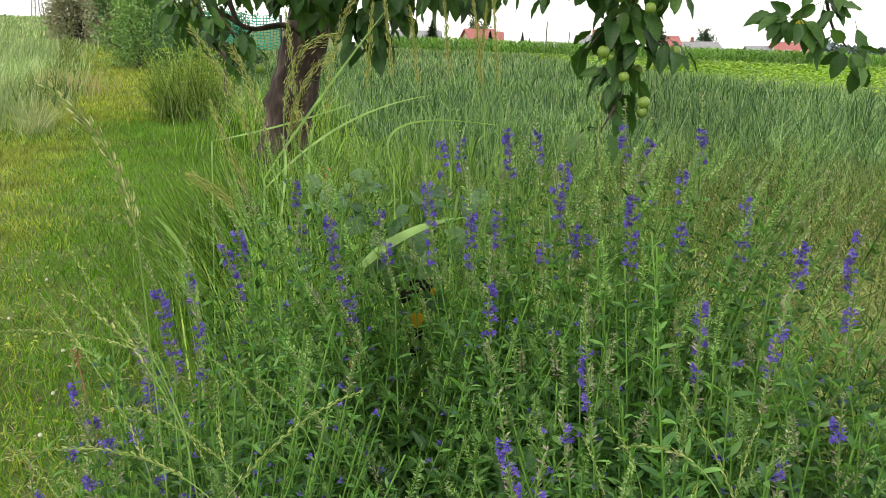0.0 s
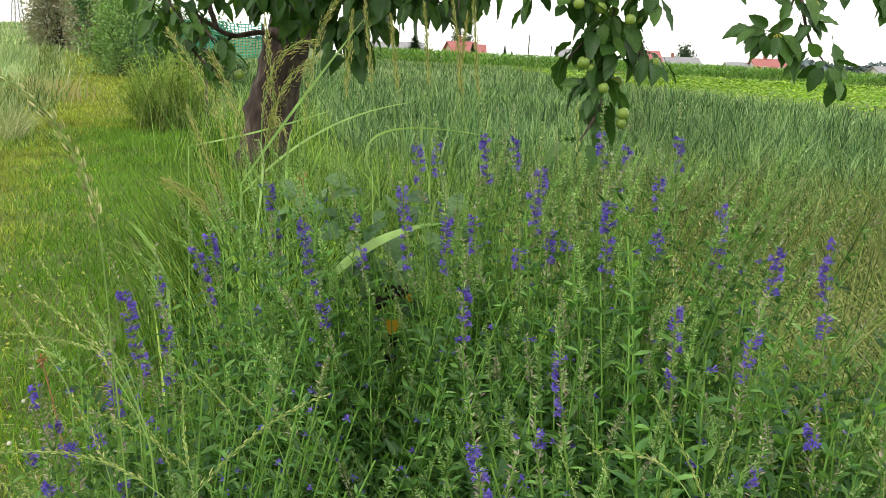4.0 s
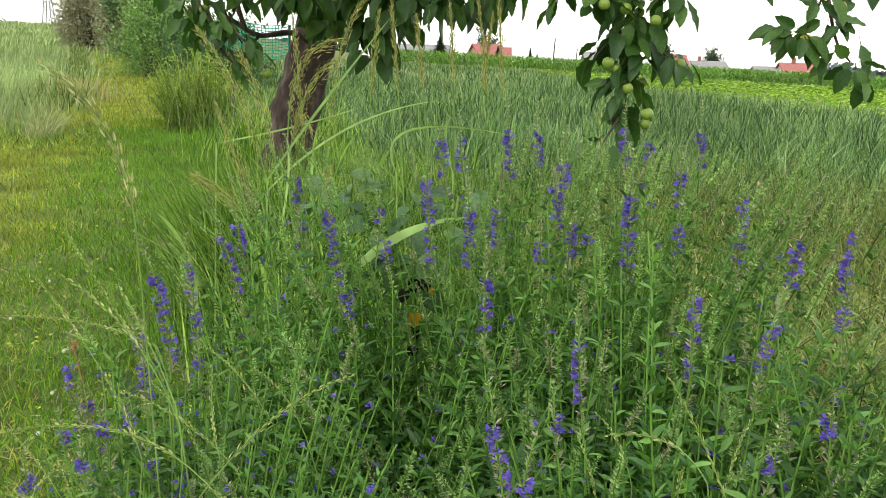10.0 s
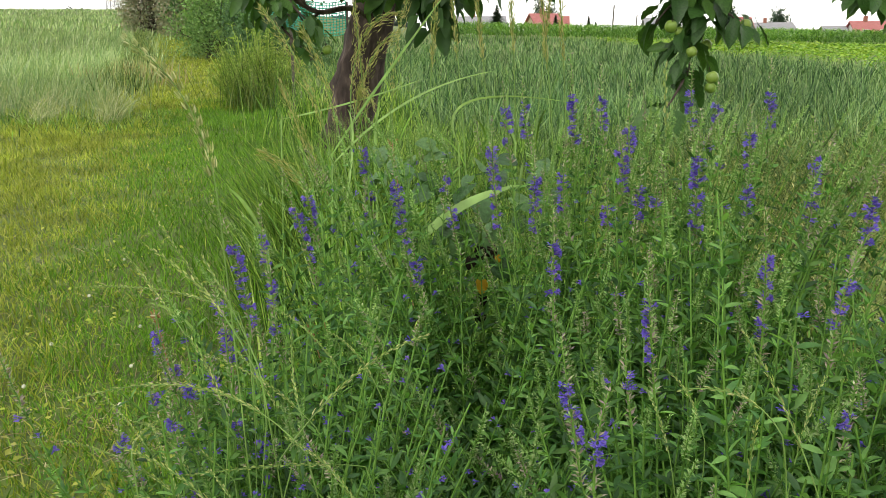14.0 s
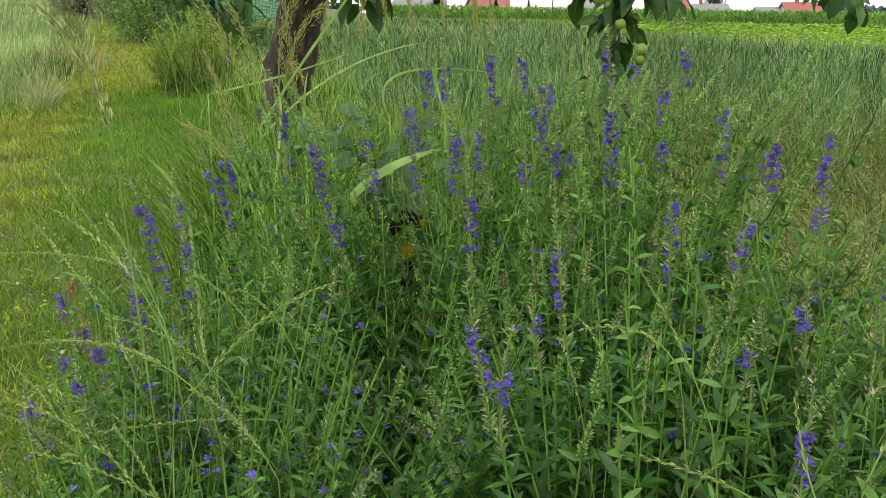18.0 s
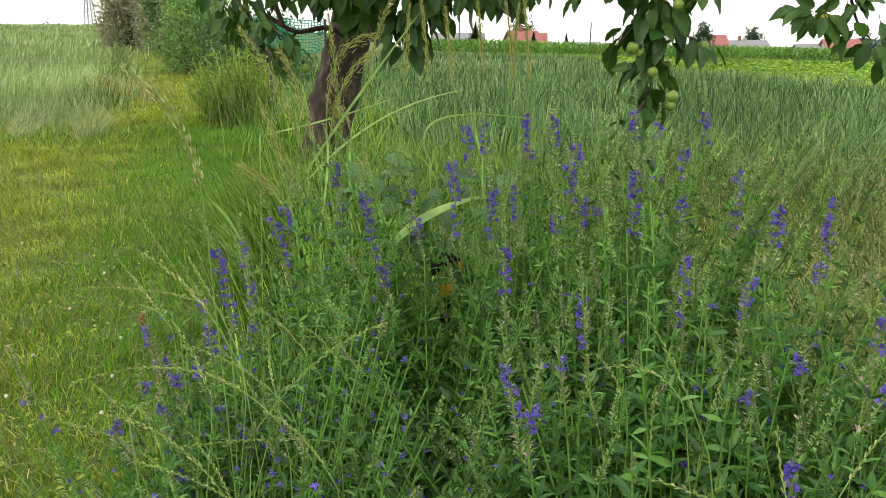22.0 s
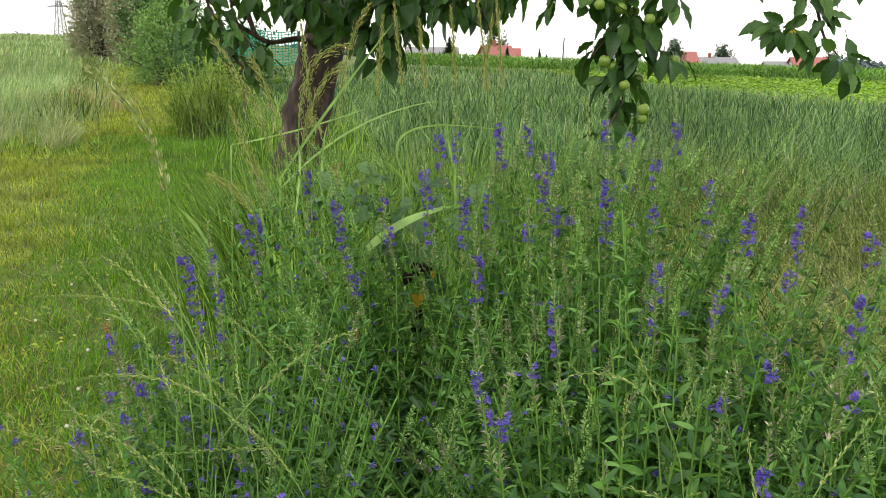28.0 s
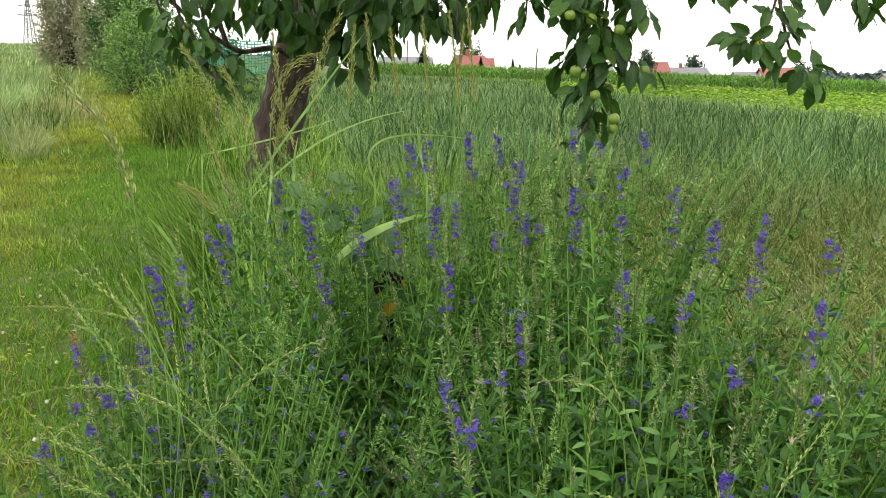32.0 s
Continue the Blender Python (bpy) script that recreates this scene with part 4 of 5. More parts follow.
LEFT_SHOOTS = [
    ([(-1.1, 3.8, 2.0), (-1.03, 3.85, 1.62), (-0.98, 3.9, 1.5), (-0.9, 3.9, 1.42)], 18, 0.1, 0.1),
    ([(-0.92, 3.9, 1.5), (-0.84, 3.88, 1.42), (-0.76, 3.88, 1.36)], 10, 0.095, 0.069),
    ([(-1.22, 4.05, 1.85), (-1.17, 4.05, 1.62), (-1.12, 4.05, 1.52)], 13, 0.11, 0.07),
    ([(-1.1, 4.1, 1.6), (-1.07, 4.05, 1.46), (-1.02, 4.0, 1.38)], 13, 0.105, 0.06),
    ([(-1.0, 4.0, 1.42), (-0.92, 3.98, 1.33), (-0.86, 3.95, 1.28)], 7, 0.08, 0.045),
    ([(-0.7, 3.95, 1.85), (-0.64, 3.9, 1.66), (-0.6, 3.9, 1.58)], 9, 0.11, 0.06),
]
# Shoots round the trunk: top and lower end, leaves, their size and spread.
TRUNK_SHOOTS = [
    (-0.4, 4.4, 1.8, -0.33, 4.4, 1.47, 18, 0.12, 0.13),
    (-0.25, 4.3, 1.75, -0.2, 4.3, 1.52, 9, 0.12, 0.11),
    (-0.8, 4.4, 1.8, -0.76, 4.4, 1.58, 18, 0.12, 0.1),
    (-1.0, 4.0, 1.75, -0.85, 4.0, 1.37, 9, 0.11, 0.09),
    (-0.78, 4.2, 1.85, -0.7, 4.2, 1.55, 16, 0.1, 0.09),
    (-0.45, 4.6, 1.95, -0.3, 4.4, 1.36, 48, 0.156, 0.149),
]
BACK_SHOOTS = [
    (-0.6, 4.65, 1.9, -0.55, 4.55, 1.48, 31, 0.156, 0.138),
    (-0.3, 4.35, 1.9, -0.08, 4.15, 1.6, 28, 0.156, 0.115),
    (-0.05, 4.1, 1.9, 0.1, 3.95, 1.56, 34, 0.143, 0.12),
    (-0.42, 4.5, 1.9, -0.28, 4.45, 1.5, 34, 0.14, 0.15),
    (-0.25, 4.3, 1.95, -0.2, 4.2, 1.6, 30, 0.13, 0.14),
    (-0.95, 4.1, 1.95, -0.86, 4.0, 1.62, 24, 0.13, 0.14),
    (-0.72, 4.3, 1.85, -0.66, 4.28, 1.6, 19, 0.143, 0.115),
]
SHOOTS = MIDDLE_SHOOTS + RIGHT_SHOOTS + LEFT_SHOOTS + [([(x - 0.05, y + 0.1, 1.98), (x, y + 0.04, 0.5 * z + 0.95), (x, y, z)], 9, 0.12, 0.075) for x, y, z in FRINGE]
for x0, y0, z0, x1, y1, z1, count, size, spread in TRUNK_SHOOTS + BACK_SHOOTS:
    SHOOTS.append(([(x0, y0, z0), (0.6 * x0 + 0.4 * x1, 0.6 * y0 + 0.4 * y1, 0.4 * z0 + 0.6 * z1), (x1, y1, z1)], count, size, spread))
leaf_meshes = [apple_leaf_mesh(s) for s in range(6)]


def way_matrix(at, along, facing, size):
    y = Vector(along).normalized()
    x = y.cross(Vector(facing))
    x = x.normalized() if x.length > 1e-3 else Vector((1, 0, 0))
    z = x.cross(y)
    return Matrix.Translation(at) @ Matrix((x, y, z)).transposed().to_4x4() @ Matrix.Scale(size, 4)


inner, tv, tf = Bag(), *leaf_template(0.56, 6, 0.25, 0.3, 0.42, 0.012)
for pts, count, size, spread in SHOOTS:
    v, f = round_limb(pts, 0.007, 0.0025, 5)
    part("twig", Bag().add(v, f).mesh("twig", bark), tree, m=tree_inv)
    line = v.reshape(-1, 5, 3).mean(1)
    for k in range(int(1.5 * count)):
        c = line[int(len(line) * rng.uniform(0.15, 1.0)) - 1]
        if c[2] > 1.9:
            continue
        a = rng.uniform(0, 6.28)
        out = np.array([np.cos(a), np.sin(a), 0])
        d = unit(out * rng.uniform(0.25, 1.0) + [0, 0, -rng.uniform(0.15, 1.3)])
        at = c + out * spread * rng.random() + rng.normal(0, 0.012, 3)
        face = unit(np.array([out[0] * 0.6, out[1] * 0.6 - 0.3, 0.7]) + rng.normal(0, 0.35, 3))
        big = 0.84 * size * rng.uniform(0.65, 1.2)
        if pts[-1][1] < 3.93:
            part("leaf", leaf_meshes[rng.integers(6)], tree, m=tree_inv @ way_matrix(at, d, face, big))
        else:
            inner.add(*place(tv, tf, at[None], d[None], np.array([big]), rng.normal(0, 0.4, 1), face[None]))
for node, size, turns in ROSETTES:
    for turn in turns:
        a = radians(turn + rng.normal(0, 6))
        d = np.array([np.sin(a), rng.normal(-0.15, 0.4), np.cos(a)])
        face = unit(np.array([0.3 * np.sin(a), -0.75, 0.55]) + rng.normal(0, 0.3, 3))
        at = np.array(node) + unit(d) * 0.03
        part("leaf", leaf_meshes[rng.integers(6)], tree, m=tree_inv @ way_matrix(at, d, face, size * rng.uniform(0.75, 1.1)))
part("inner_leaves", inner.mesh("inner_leaves", apple_leaf_far), tree, "dark green leaves round the trunk", tree_inv)
CLUSTER_APPLES = [(0.556, 3.316, 1.564), (0.648, 3.423, 1.558), (0.716, 3.533, 1.554), (0.74, 3.347, 1.517), (0.787, 3.46, 1.527), (0.583, 3.318, 1.368), (0.632, 3.432, 1.349), (0.746, 3.533, 1.302), (0.666, 3.364, 1.283), (0.859, 3.448, 1.373), (0.726, 3.288, 1.2), (0.745, 3.405, 1.158)]
OTHER_APPLES = [(1.202, 3.196, 1.461), (1.184, 3.183, 1.428), (1.286, 3.158, 1.564), (-1.012, 3.918, 1.537), (-0.509, 4.643, 1.588), (-0.745, 3.891, 1.283), (-0.568, 4.735, 1.603), (-0.61, 4.727, 1.62)]
green_apple, gold_apple = apple_mesh(apple_skin), apple_mesh(apple_gold)
stalk_mesh = Bag().add(*tubes(np.array([[(0, 0, 0.78), (0.05, 0, 1.2), (0.2, 0.05, 1.75)]]), 0.07, 4)).mesh("stalk", bark)
for k, p in enumerate(CLUSTER_APPLES + OTHER_APPLES):
    gold = k in (12, 14)
    m = tree_inv @ pose(*p, rng.normal(0, 14), rng.normal(0, 14), rng.uniform(0, 360)) @ Matrix.Scale(rng.uniform(0.0175, 0.0218), 4)
    a = part("apple", gold_apple if gold else green_apple, tree, "yellowing apple" if gold else "small green apple", m)
    part("stalk", stalk_mesh, a)

# The crown above: clumps of leaves on the upper boughs.
bag, tv, tf = Bag(), *leaf_template(0.58, 4, 0.2, 0.25, 0.45)
n = 5200
c = rng.normal(0, 1, (n, 3))
c = unit(c) * rng.random((n, 1)) ** 0.45 * [2.3, 2.0, 1.05] + [0.1, 4.5, 2.95]
c += 0.12 * np.sin(c[:, [1, 2, 0]] * 7)
c = c[c[:, 2] > 1.82 + 0.1 * np.sin(c[:, 0] * 5)]
n = len(c)
a = rng.uniform(0, 6.28, n)
bag.add(*place(tv, tf, c, np.stack([np.cos(a), np.sin(a), rng.uniform(-1.6, 0.1, n)], -1), rng.uniform(0.08, 0.13, n), rng.normal(0, 0.6, n)))
part("crown", bag.mesh("crown", apple_leaf_far), tree, "dense green leafy crown", tree_inv)


# ---- single grasses ----
LEFT_SPIKES = [((-0.062, 0.88, 1.028), (-0.15, 0.935, 1.092), (-0.285, 0.92, 1.046)), ((-0.076, 0.856, 1.035), (-0.032, 0.921, 1.095), (0.027, 0.958, 1.103)), ((-0.092, 0.979, 1.011), (-0.118, 1.032, 1.018), (-0.12, 1.052, 1.069)), ((-0.172, 1.001, 0.996), (-0.186, 1.013, 1.034), (-0.225, 1.044, 1.066)), ((-0.117, 0.98, 1.03), (-0.184, 1.08, 1.054), (-0.248, 1.133, 1.122)), ((-0.218, 1.168, 1.02), (-0.291, 1.215, 1.082), (-0.353, 1.26, 1.148)), ((-0.272, 1.147, 1.025), (-0.343, 1.237, 1.046), (-0.38, 1.234, 1.099)), ((-0.203, 1.132, 1.059), (-0.328, 1.248, 1.057), (-0.447, 1.24, 1.049))]
OTHER_SPIKES = [((0.319, 0.82, 1.04), (0.3, 0.84, 1.1), (0.269, 0.86, 1.148)), ((0.307, 0.876, 1.062), (0.293, 0.915, 1.089), (0.24, 0.922, 1.077)), ((0.385, 1.841, 1.041), (0.366, 1.905, 1.157), (0.362, 1.92, 1.29)), ((-0.163, 0.99, 1.22), (-0.176, 1.0, 1.315), (-0.239, 1.0, 1.352)), ((-0.186, 0.834, 1.042), (-0.211, 0.881, 1.039), (-0.205, 0.94, 1.024))]
LOW_SPIKES = [((0.358, 0.729, 1.038), (0.358, 0.761, 1.052), (0.358, 0.778, 1.085)), ((0.326, 0.738, 1.032), (0.312, 0.767, 1.032), (0.265, 0.783, 1.037)), ((0.39, 0.739, 1.04), (0.423, 0.783, 1.058), (0.468, 0.819, 1.083))]
BENT_PANICLES = [((-0.41, 2.677, 0.836), (-0.438, 2.828, 1.263), (-0.292, 2.858, 1.357)), ((-0.378, 2.68, 0.82), (-0.484, 2.818, 1.407), (-0.268, 2.81, 1.413)), ((-0.418, 2.575, 0.857), (-0.439, 2.618, 1.194), (-0.638, 2.671, 1.426)), ((-0.331, 2.785, 0.781), (-0.454, 2.826, 1.328), (-0.342, 2.74, 1.165)), ((-0.38, 2.58, 0.841), (-0.447, 2.721, 1.219), (-0.536, 2.702, 1.372)), ((-0.298, 2.898, 0.794), (-0.359, 2.947, 1.347), (-0.224, 2.963, 1.535)), ((-0.366, 2.786, 0.815), (-0.382, 2.835, 1.182), (-0.412, 2.833, 1.473)), ((-0.433, 2.571, 0.857), (-0.481, 2.585, 0.995), (-0.568, 2.585, 1.222)), ((-0.438, 2.466, 0.864), (-0.484, 2.482, 1.01), (-0.593, 2.455, 1.055))]
UPRIGHT_PANICLES = [((-0.07, 2.827, 0.817), (-0.109, 2.98, 1.269), (-0.139, 2.972, 1.538)), ((0.001, 2.937, 0.833), (-0.03, 2.985, 1.271), (-0.061, 2.981, 1.491)), ((0.07, 3.045, 0.852), (0.066, 3.089, 1.271), (0.038, 3.084, 1.533)), ((0.196, 3.045, 0.857), (0.183, 3.085, 1.184), (0.127, 3.084, 1.553)), ((0.232, 2.946, 0.876), (0.225, 2.984, 1.192), (0.186, 2.983, 1.564)), ((0.125, 3.144, 0.836), (0.147, 3.19, 1.27), (0.175, 3.187, 1.508)), ((-0.199, 2.82, 0.849), (-0.192, 2.868, 1.22), (-0.165, 2.871, 1.498))]
BLADES = [((-0.056, 1.6, 1.034), (-0.004, 1.66, 1.091), (0.097, 1.669, 1.11)), ((-0.37, 1.764, 0.977), (-0.433, 1.863, 1.028), (-0.471, 1.857, 1.065)), ((-0.414, 2.5, 1.01), (-0.244, 2.658, 1.213), (0.019, 2.686, 1.251)), ((-0.414, 2.504, 1.039), (-0.287, 2.551, 1.232), (-0.109, 2.677, 1.474)), ((-0.627, 2.767, 1.105), (-0.406, 2.828, 1.148), (-0.209, 2.866, 1.219)), ((-0.094, 2.76, 1.033), (-0.196, 2.767, 1.224), (0.235, 2.88, 1.148)), ((0.077, 2.473, 1.075), (0.045, 2.482, 1.175), (0.058, 2.486, 1.218)), ((-0.36, 2.388, 0.899), (-0.344, 2.53, 1.114), (-0.373, 2.528, 1.157)), ((-0.296, 2.507, 0.907), (-0.308, 2.537, 1.114), (-0.287, 2.547, 1.181)), ((-0.332, 1.326, 0.957), (-0.36, 1.327, 0.994), (-0.413, 1.359, 0.991))]
grain_v, grain_f = leaf_template(0.3, 3, 0.5, 0.0, 0.4)
green_head = leafy("green_head", [(0.24, 0.32, 0.08), (0.36, 0.42, 0.14), (0.5, 0.5, 0.24)], 0.55, 0.3, 90)
straw_head = leafy("straw_head", [(0.27, 0.32, 0.085), (0.41, 0.42, 0.15), (0.48, 0.41, 0.2)], 0.6, 0.3, 90)
culm_green = leafy("culm_green", [(0.1, 0.2, 0.04), (0.19, 0.3, 0.07)], 0.5, 0.0, 20)
broad_blade = leafy("broad_blade", [(0.22, 0.38, 0.1), (0.3, 0.45, 0.15)], 0.45, 0.35, 20, by_object=True)


def culm_line(ctrl, count=14):
    """From the ground up to the first control point and along the curve of the three."""
    a, b, c = (np.array(p, float) for p in ctrl)
    foot = a + (a - b) * 0.25 + np.array([*rng.normal(0, 0.1, 2), 0])
    foot[2] = float(height(foot[0], foot[1])) - 0.01
    top = bezier(a[None], b[None], c[None], np.linspace(0, 1, count))[0]
    low = bezier(foot[None], (a - (b - a) * 0.4)[None], a[None], np.linspace(0, 1, 6)[:-1])[0]
    return np.concatenate([low, top]), foot


def spike_grass(ctrl, share, size, label, head_mat, thick=0.0007, rows=2):
    """A grass stalk with a slender two-rowed spike along the last share of its curve."""
    line, foot = culm_line(ctrl)
    it = thing("grass_stalk", label, "grass", "single grass stalks", at=foot)
    inv = Matrix.Translation(-Vector(foot))
    part("culm", Bag().add(*tubes(line[None], np.linspace(thick, thick * 0.6, len(line))[None], 5)).mesh("culm", culm_green), it, m=inv)
    a, b, c = (np.array(p, float) for p in ctrl)
    arc = np.linalg.norm(b - a) + np.linalg.norm(c - b)
    n = max(6, int(arc * share / (size * 0.62)))
    us = np.linspace(1 - share, 1, n)
    at = bezier(a[None], b[None], c[None], us)[0]
    tan = unit(np.gradient(at, axis=0))
    sd = unit(np.cross(tan, [0.2, -1.0, 0.3])) * np.where(np.arange(n) % 2, 1, -1)[:, None]
    bag = Bag()
    for k in range(rows):
        d = unit(tan + sd * rng.uniform(0.05, 0.25, (n, 1)) + rng.normal(0, 0.07, (n, 3)))
        ln = size * rng.uniform(0.8, 1.2, n) * (1.1 - 0.45 * us)
        bag.add(*place(grain_v, grain_f, at + sd * 0.0008 * k, d, np.stack([0.65 * ln, 1.1 * ln, 0.65 * ln], -1), rng.uniform(-1.5, 1.5, n)))
    part("seed_head", bag.mesh("seed_head", head_mat), it, "pale green seed spike", inv)
    return it


def panicle_grass(ctrl, share, reach, label, head_mat):
    """A tall grass with a loose panicle: side twigs that hang from the culm, each with many spikelets."""
    line, foot = culm_line(ctrl)
    it = thing("grass_stalk", label, "grass", "tall grasses by the tree", at=foot)
    inv = Matrix.Translation(-Vector(foot))
    part("culm", Bag().add(*tubes(line[None], np.linspace(0.003, 0.0015, len(line))[None], 5)).mesh("culm", culm_green), it, m=inv)
    a, b, c = (np.array(p, float) for p in ctrl)
    n = 26
    us = np.linspace(1 - share, 1, n)
    at = bezier(a[None], b[None], c[None], us)[0]
    tan = unit(np.gradient(at, axis=0))
    bag = Bag()
    for k in range(9):
        wide = reach * (0.08 + 0.3 * np.sin(np.pi * np.clip((us - us[0]) / share, 0.02, 1) ** 0.7))
        p = at + around(tan, rng.uniform(0, 6.28, n)) * (wide * rng.random(n))[:, None] - np.array([0, 0, 0.004]) * k * rng.random((n, 1))
        size = rng.uniform(0.012, 0.023, n)
        d = unit(tan + rng.normal(0, 0.24, (n, 3)) - [0, 0, 0.12])
        bag.add(*place(grain_v, grain_f, p, d, np.stack([size * 0.42, size, size * 0.42], -1), rng.uniform(-1.5, 1.5, n)))
    part("seed_head", bag.mesh("seed_head", head_mat), it, "drooping straw-green panicle", inv)
    for k in range(2):
        j = 4 + 3 * k
        az = rng.uniform(0, 6.28)
        v, f = ribbons(line[j][None], [az], [0.35], [rng.uniform(0.8, 1.7)], [rng.uniform(0.2, 0.4)], [0.006], 7)
        part("blade", mesh_data("blade", v, [f], meadow_blade), it, m=inv)
    return it


for ctrl in LEFT_SPIKES[:4] + LEFT_SPIKES[5:]:
    spike_grass(ctrl, 0.78, 0.0068, "arching couch grass stalk with a pale green spike", green_head)
for ctrl in OTHER_SPIKES[:2] + OTHER_SPIKES[4:] + LOW_SPIKES:
    spike_grass(ctrl, 0.7, 0.0066, "thin couch grass stalk among the hyssop", green_head)
spike_grass(OTHER_SPIKES[2], 0.5, 0.017, "upright grass stalk with a dense pale green ear", green_head, 0.0013, 4)
rye_head = leafy("rye_head", [(0.15, 0.19, 0.06), (0.36, 0.4, 0.16), (0.6, 0.58, 0.36)], 0.6, 0.3, 90)
spike_grass(OTHER_SPIKES[3], 0.92, 0.00956, "tall pale rye grass stalk leaning over the track edge", rye_head, 0.0008, 6)
spike_grass(((-0.143, 1.024, 1.02), (-0.22, 1.133, 1.083), (-0.311, 1.16, 1.123)), 0.6, 0.011, "brome stalk with drooping pale spikelets", green_head, 0.0007)
spike_grass(((-0.14, 1.004, 1.051), (-0.175, 1.051, 1.088), (-0.221, 1.091, 1.131)), 0.5, 0.009, "whitish ripe grass stalk leaning over the track", green_head, 0.0009)
for k in range(16):
    a = np.array([rng.uniform(-0.3, 0.02), rng.uniform(0.8, 1.15), rng.uniform(0.86, 1.0)])
    d = np.array([-rng.uniform(0.04, 0.16), rng.normal(0.03, 0.05), rng.uniform(0.02, 0.1)])
    spike_grass((a, a + d * [0.4, 0.4, 0.9], a + d), 0.8, rng.uniform(0.0045, 0.0065), "thin yellow-green grass stalk leaning out of the hyssop", green_head, 0.0006)
for k in range(9):
    a = np.array([rng.uniform(0.25, 0.6), rng.uniform(0.78, 1.05), rng.uniform(0.92, 1.0)])
    d = np.array([rng.normal(0.0, 0.05), rng.normal(0.03, 0.04), rng.uniform(0.05, 0.1)])
    spike_grass((a, a + d * [0.3, 0.3, 0.8], a + d), 0.7, rng.uniform(0.0045, 0.0065), "thin yellow-green grass stalk among leafy hyssop", green_head, 0.0006)
for ctrl in BENT_PANICLES:
    panicle_grass(ctrl, 0.6, 0.05, "tall straw-coloured grass bending in front of the trunk", straw_head)
for ctrl in UPRIGHT_PANICLES:
    panicle_grass(ctrl, 0.4, 0.026, "tall upright meadow grass with a narrow panicle", straw_head)
for k, ctrl in enumerate(BLADES):
    a, b, c = (np.array(p, float) for p in ctrl)
    line = bezier(a[None], b[None], c[None], np.linspace(0, 1, 15))[0]
    foot = a + (a - b) * 0.15
    foot[2] = float(height(foot[0], foot[1])) - 0.01
    line = np.concatenate([np.linspace(foot, a, 4)[:-1], line])
    w = (0.017 if k == 0 else 0.013 if k == 1 else 0.0075) * np.r_[np.full(3, 0.5), np.sin(np.linspace(0.5, 3.1, 15)) ** 0.7]
    tan = unit(np.gradient(line, axis=0))
    sd = unit(np.cross(tan, [0.25, 0.9, 0.35] if k % 2 else [-0.2, 0.6, -0.75]))
    nor = np.cross(sd, tan) * 0.15
    v = np.stack([line - sd * w[:, None] / 2 + nor * w[:, None], line, line + sd * w[:, None] / 2 + nor * w[:, None]], 1).reshape(-1, 3)
    f = [(3 * i + c2, 3 * i + c2 + 1, 3 * i + c2 + 4, 3 * i + c2 + 3) for i in range(len(line) - 1) for c2 in (0, 1)]
    it = tagged(new("grass", mesh_data("grass", v - foot, [f], broad_blade)), "broad arching light green grass blade", "grass", "broad grass blades")
    it.location = foot

# ---- the broad-leaved plant in the middle of the bed ----
dock_leaf = leafy("dock_leaf", [(0.04, 0.1, 0.032), (0.07, 0.16, 0.05), (0.13, 0.25, 0.085)], 0.38, 0.22, 6, by_object=True, vary=0.4, bump=1.0, gloss=0.5)
gold_leaf = leafy("gold_leaf", [(0.5, 0.24, 0.02), (0.6, 0.36, 0.03)], 0.6, 0.35, 40, by_object=True)
black_leaf = leafy("black_leaf", [(0.008, 0.006, 0.004), (0.02, 0.013, 0.009)], 0.7, 0.0, 40, by_object=True)


def heart_leaf(mat, seed):
    """A heart-shaped, toothed leaf with sunken veins."""
    g = np.random.default_rng(seed)
    rows, cols, v, f = 12, 9, [], []
    for i in range(rows + 1):
        q = i / rows
        w = 0.44 * (np.sin(np.pi * (0.1 + 0.9 * q) ** 0.75) ** 0.8 + 0.01) * (1 + (0.05 if i % 2 else -0.05))
        for j in range(cols):
            s = 2 * j / (cols - 1) - 1
            vein = 0.04 * np.cos((q * 6 - abs(s) * 2.2) * 2 * np.pi)
            v.append((s * w, q - 0.14 * abs(s) * (1 - q) ** 2, -0.3 * q**2 + 0.12 * abs(s) * w + vein - 0.1 * s * s * w + g.normal(0, 0.004)))
    for i in range(rows):
        for j in range(cols - 1):
            a = i * cols + j
            f.append((a, a + 1, a + cols + 1, a + cols))
    return mesh_data("leaf", v, [f], mat)


plant = thing("broad_leaved_plant", "broad-leaved plant with veined green leaves, some withered orange and black", "plant", at=(0.04, 1.78, float(height(0.04, 1.78))))
pin = Matrix.Translation((-0.04, -1.78, -float(height(0.04, 1.78))))
g_leaf = [heart_leaf(dock_leaf, s) for s in range(4)]
w_leaf, k_leaf = heart_leaf(gold_leaf, 9), heart_leaf(black_leaf, 12)
for k, top in enumerate([(0.03, 1.74, 1.06), (-0.1, 1.92, 1.12), (0.1, 1.95, 1.1), (-0.05, 1.85, 1.0)]):
    part("stem", Bag().add(*round_limb([(0.04 + 0.03 * k, 1.78 + 0.02 * k, 0.2), (0.03 + 0.01 * k, 1.8, 0.7), top], 0.006, 0.003, 6)).mesh("stem", culm_green), plant, m=pin)
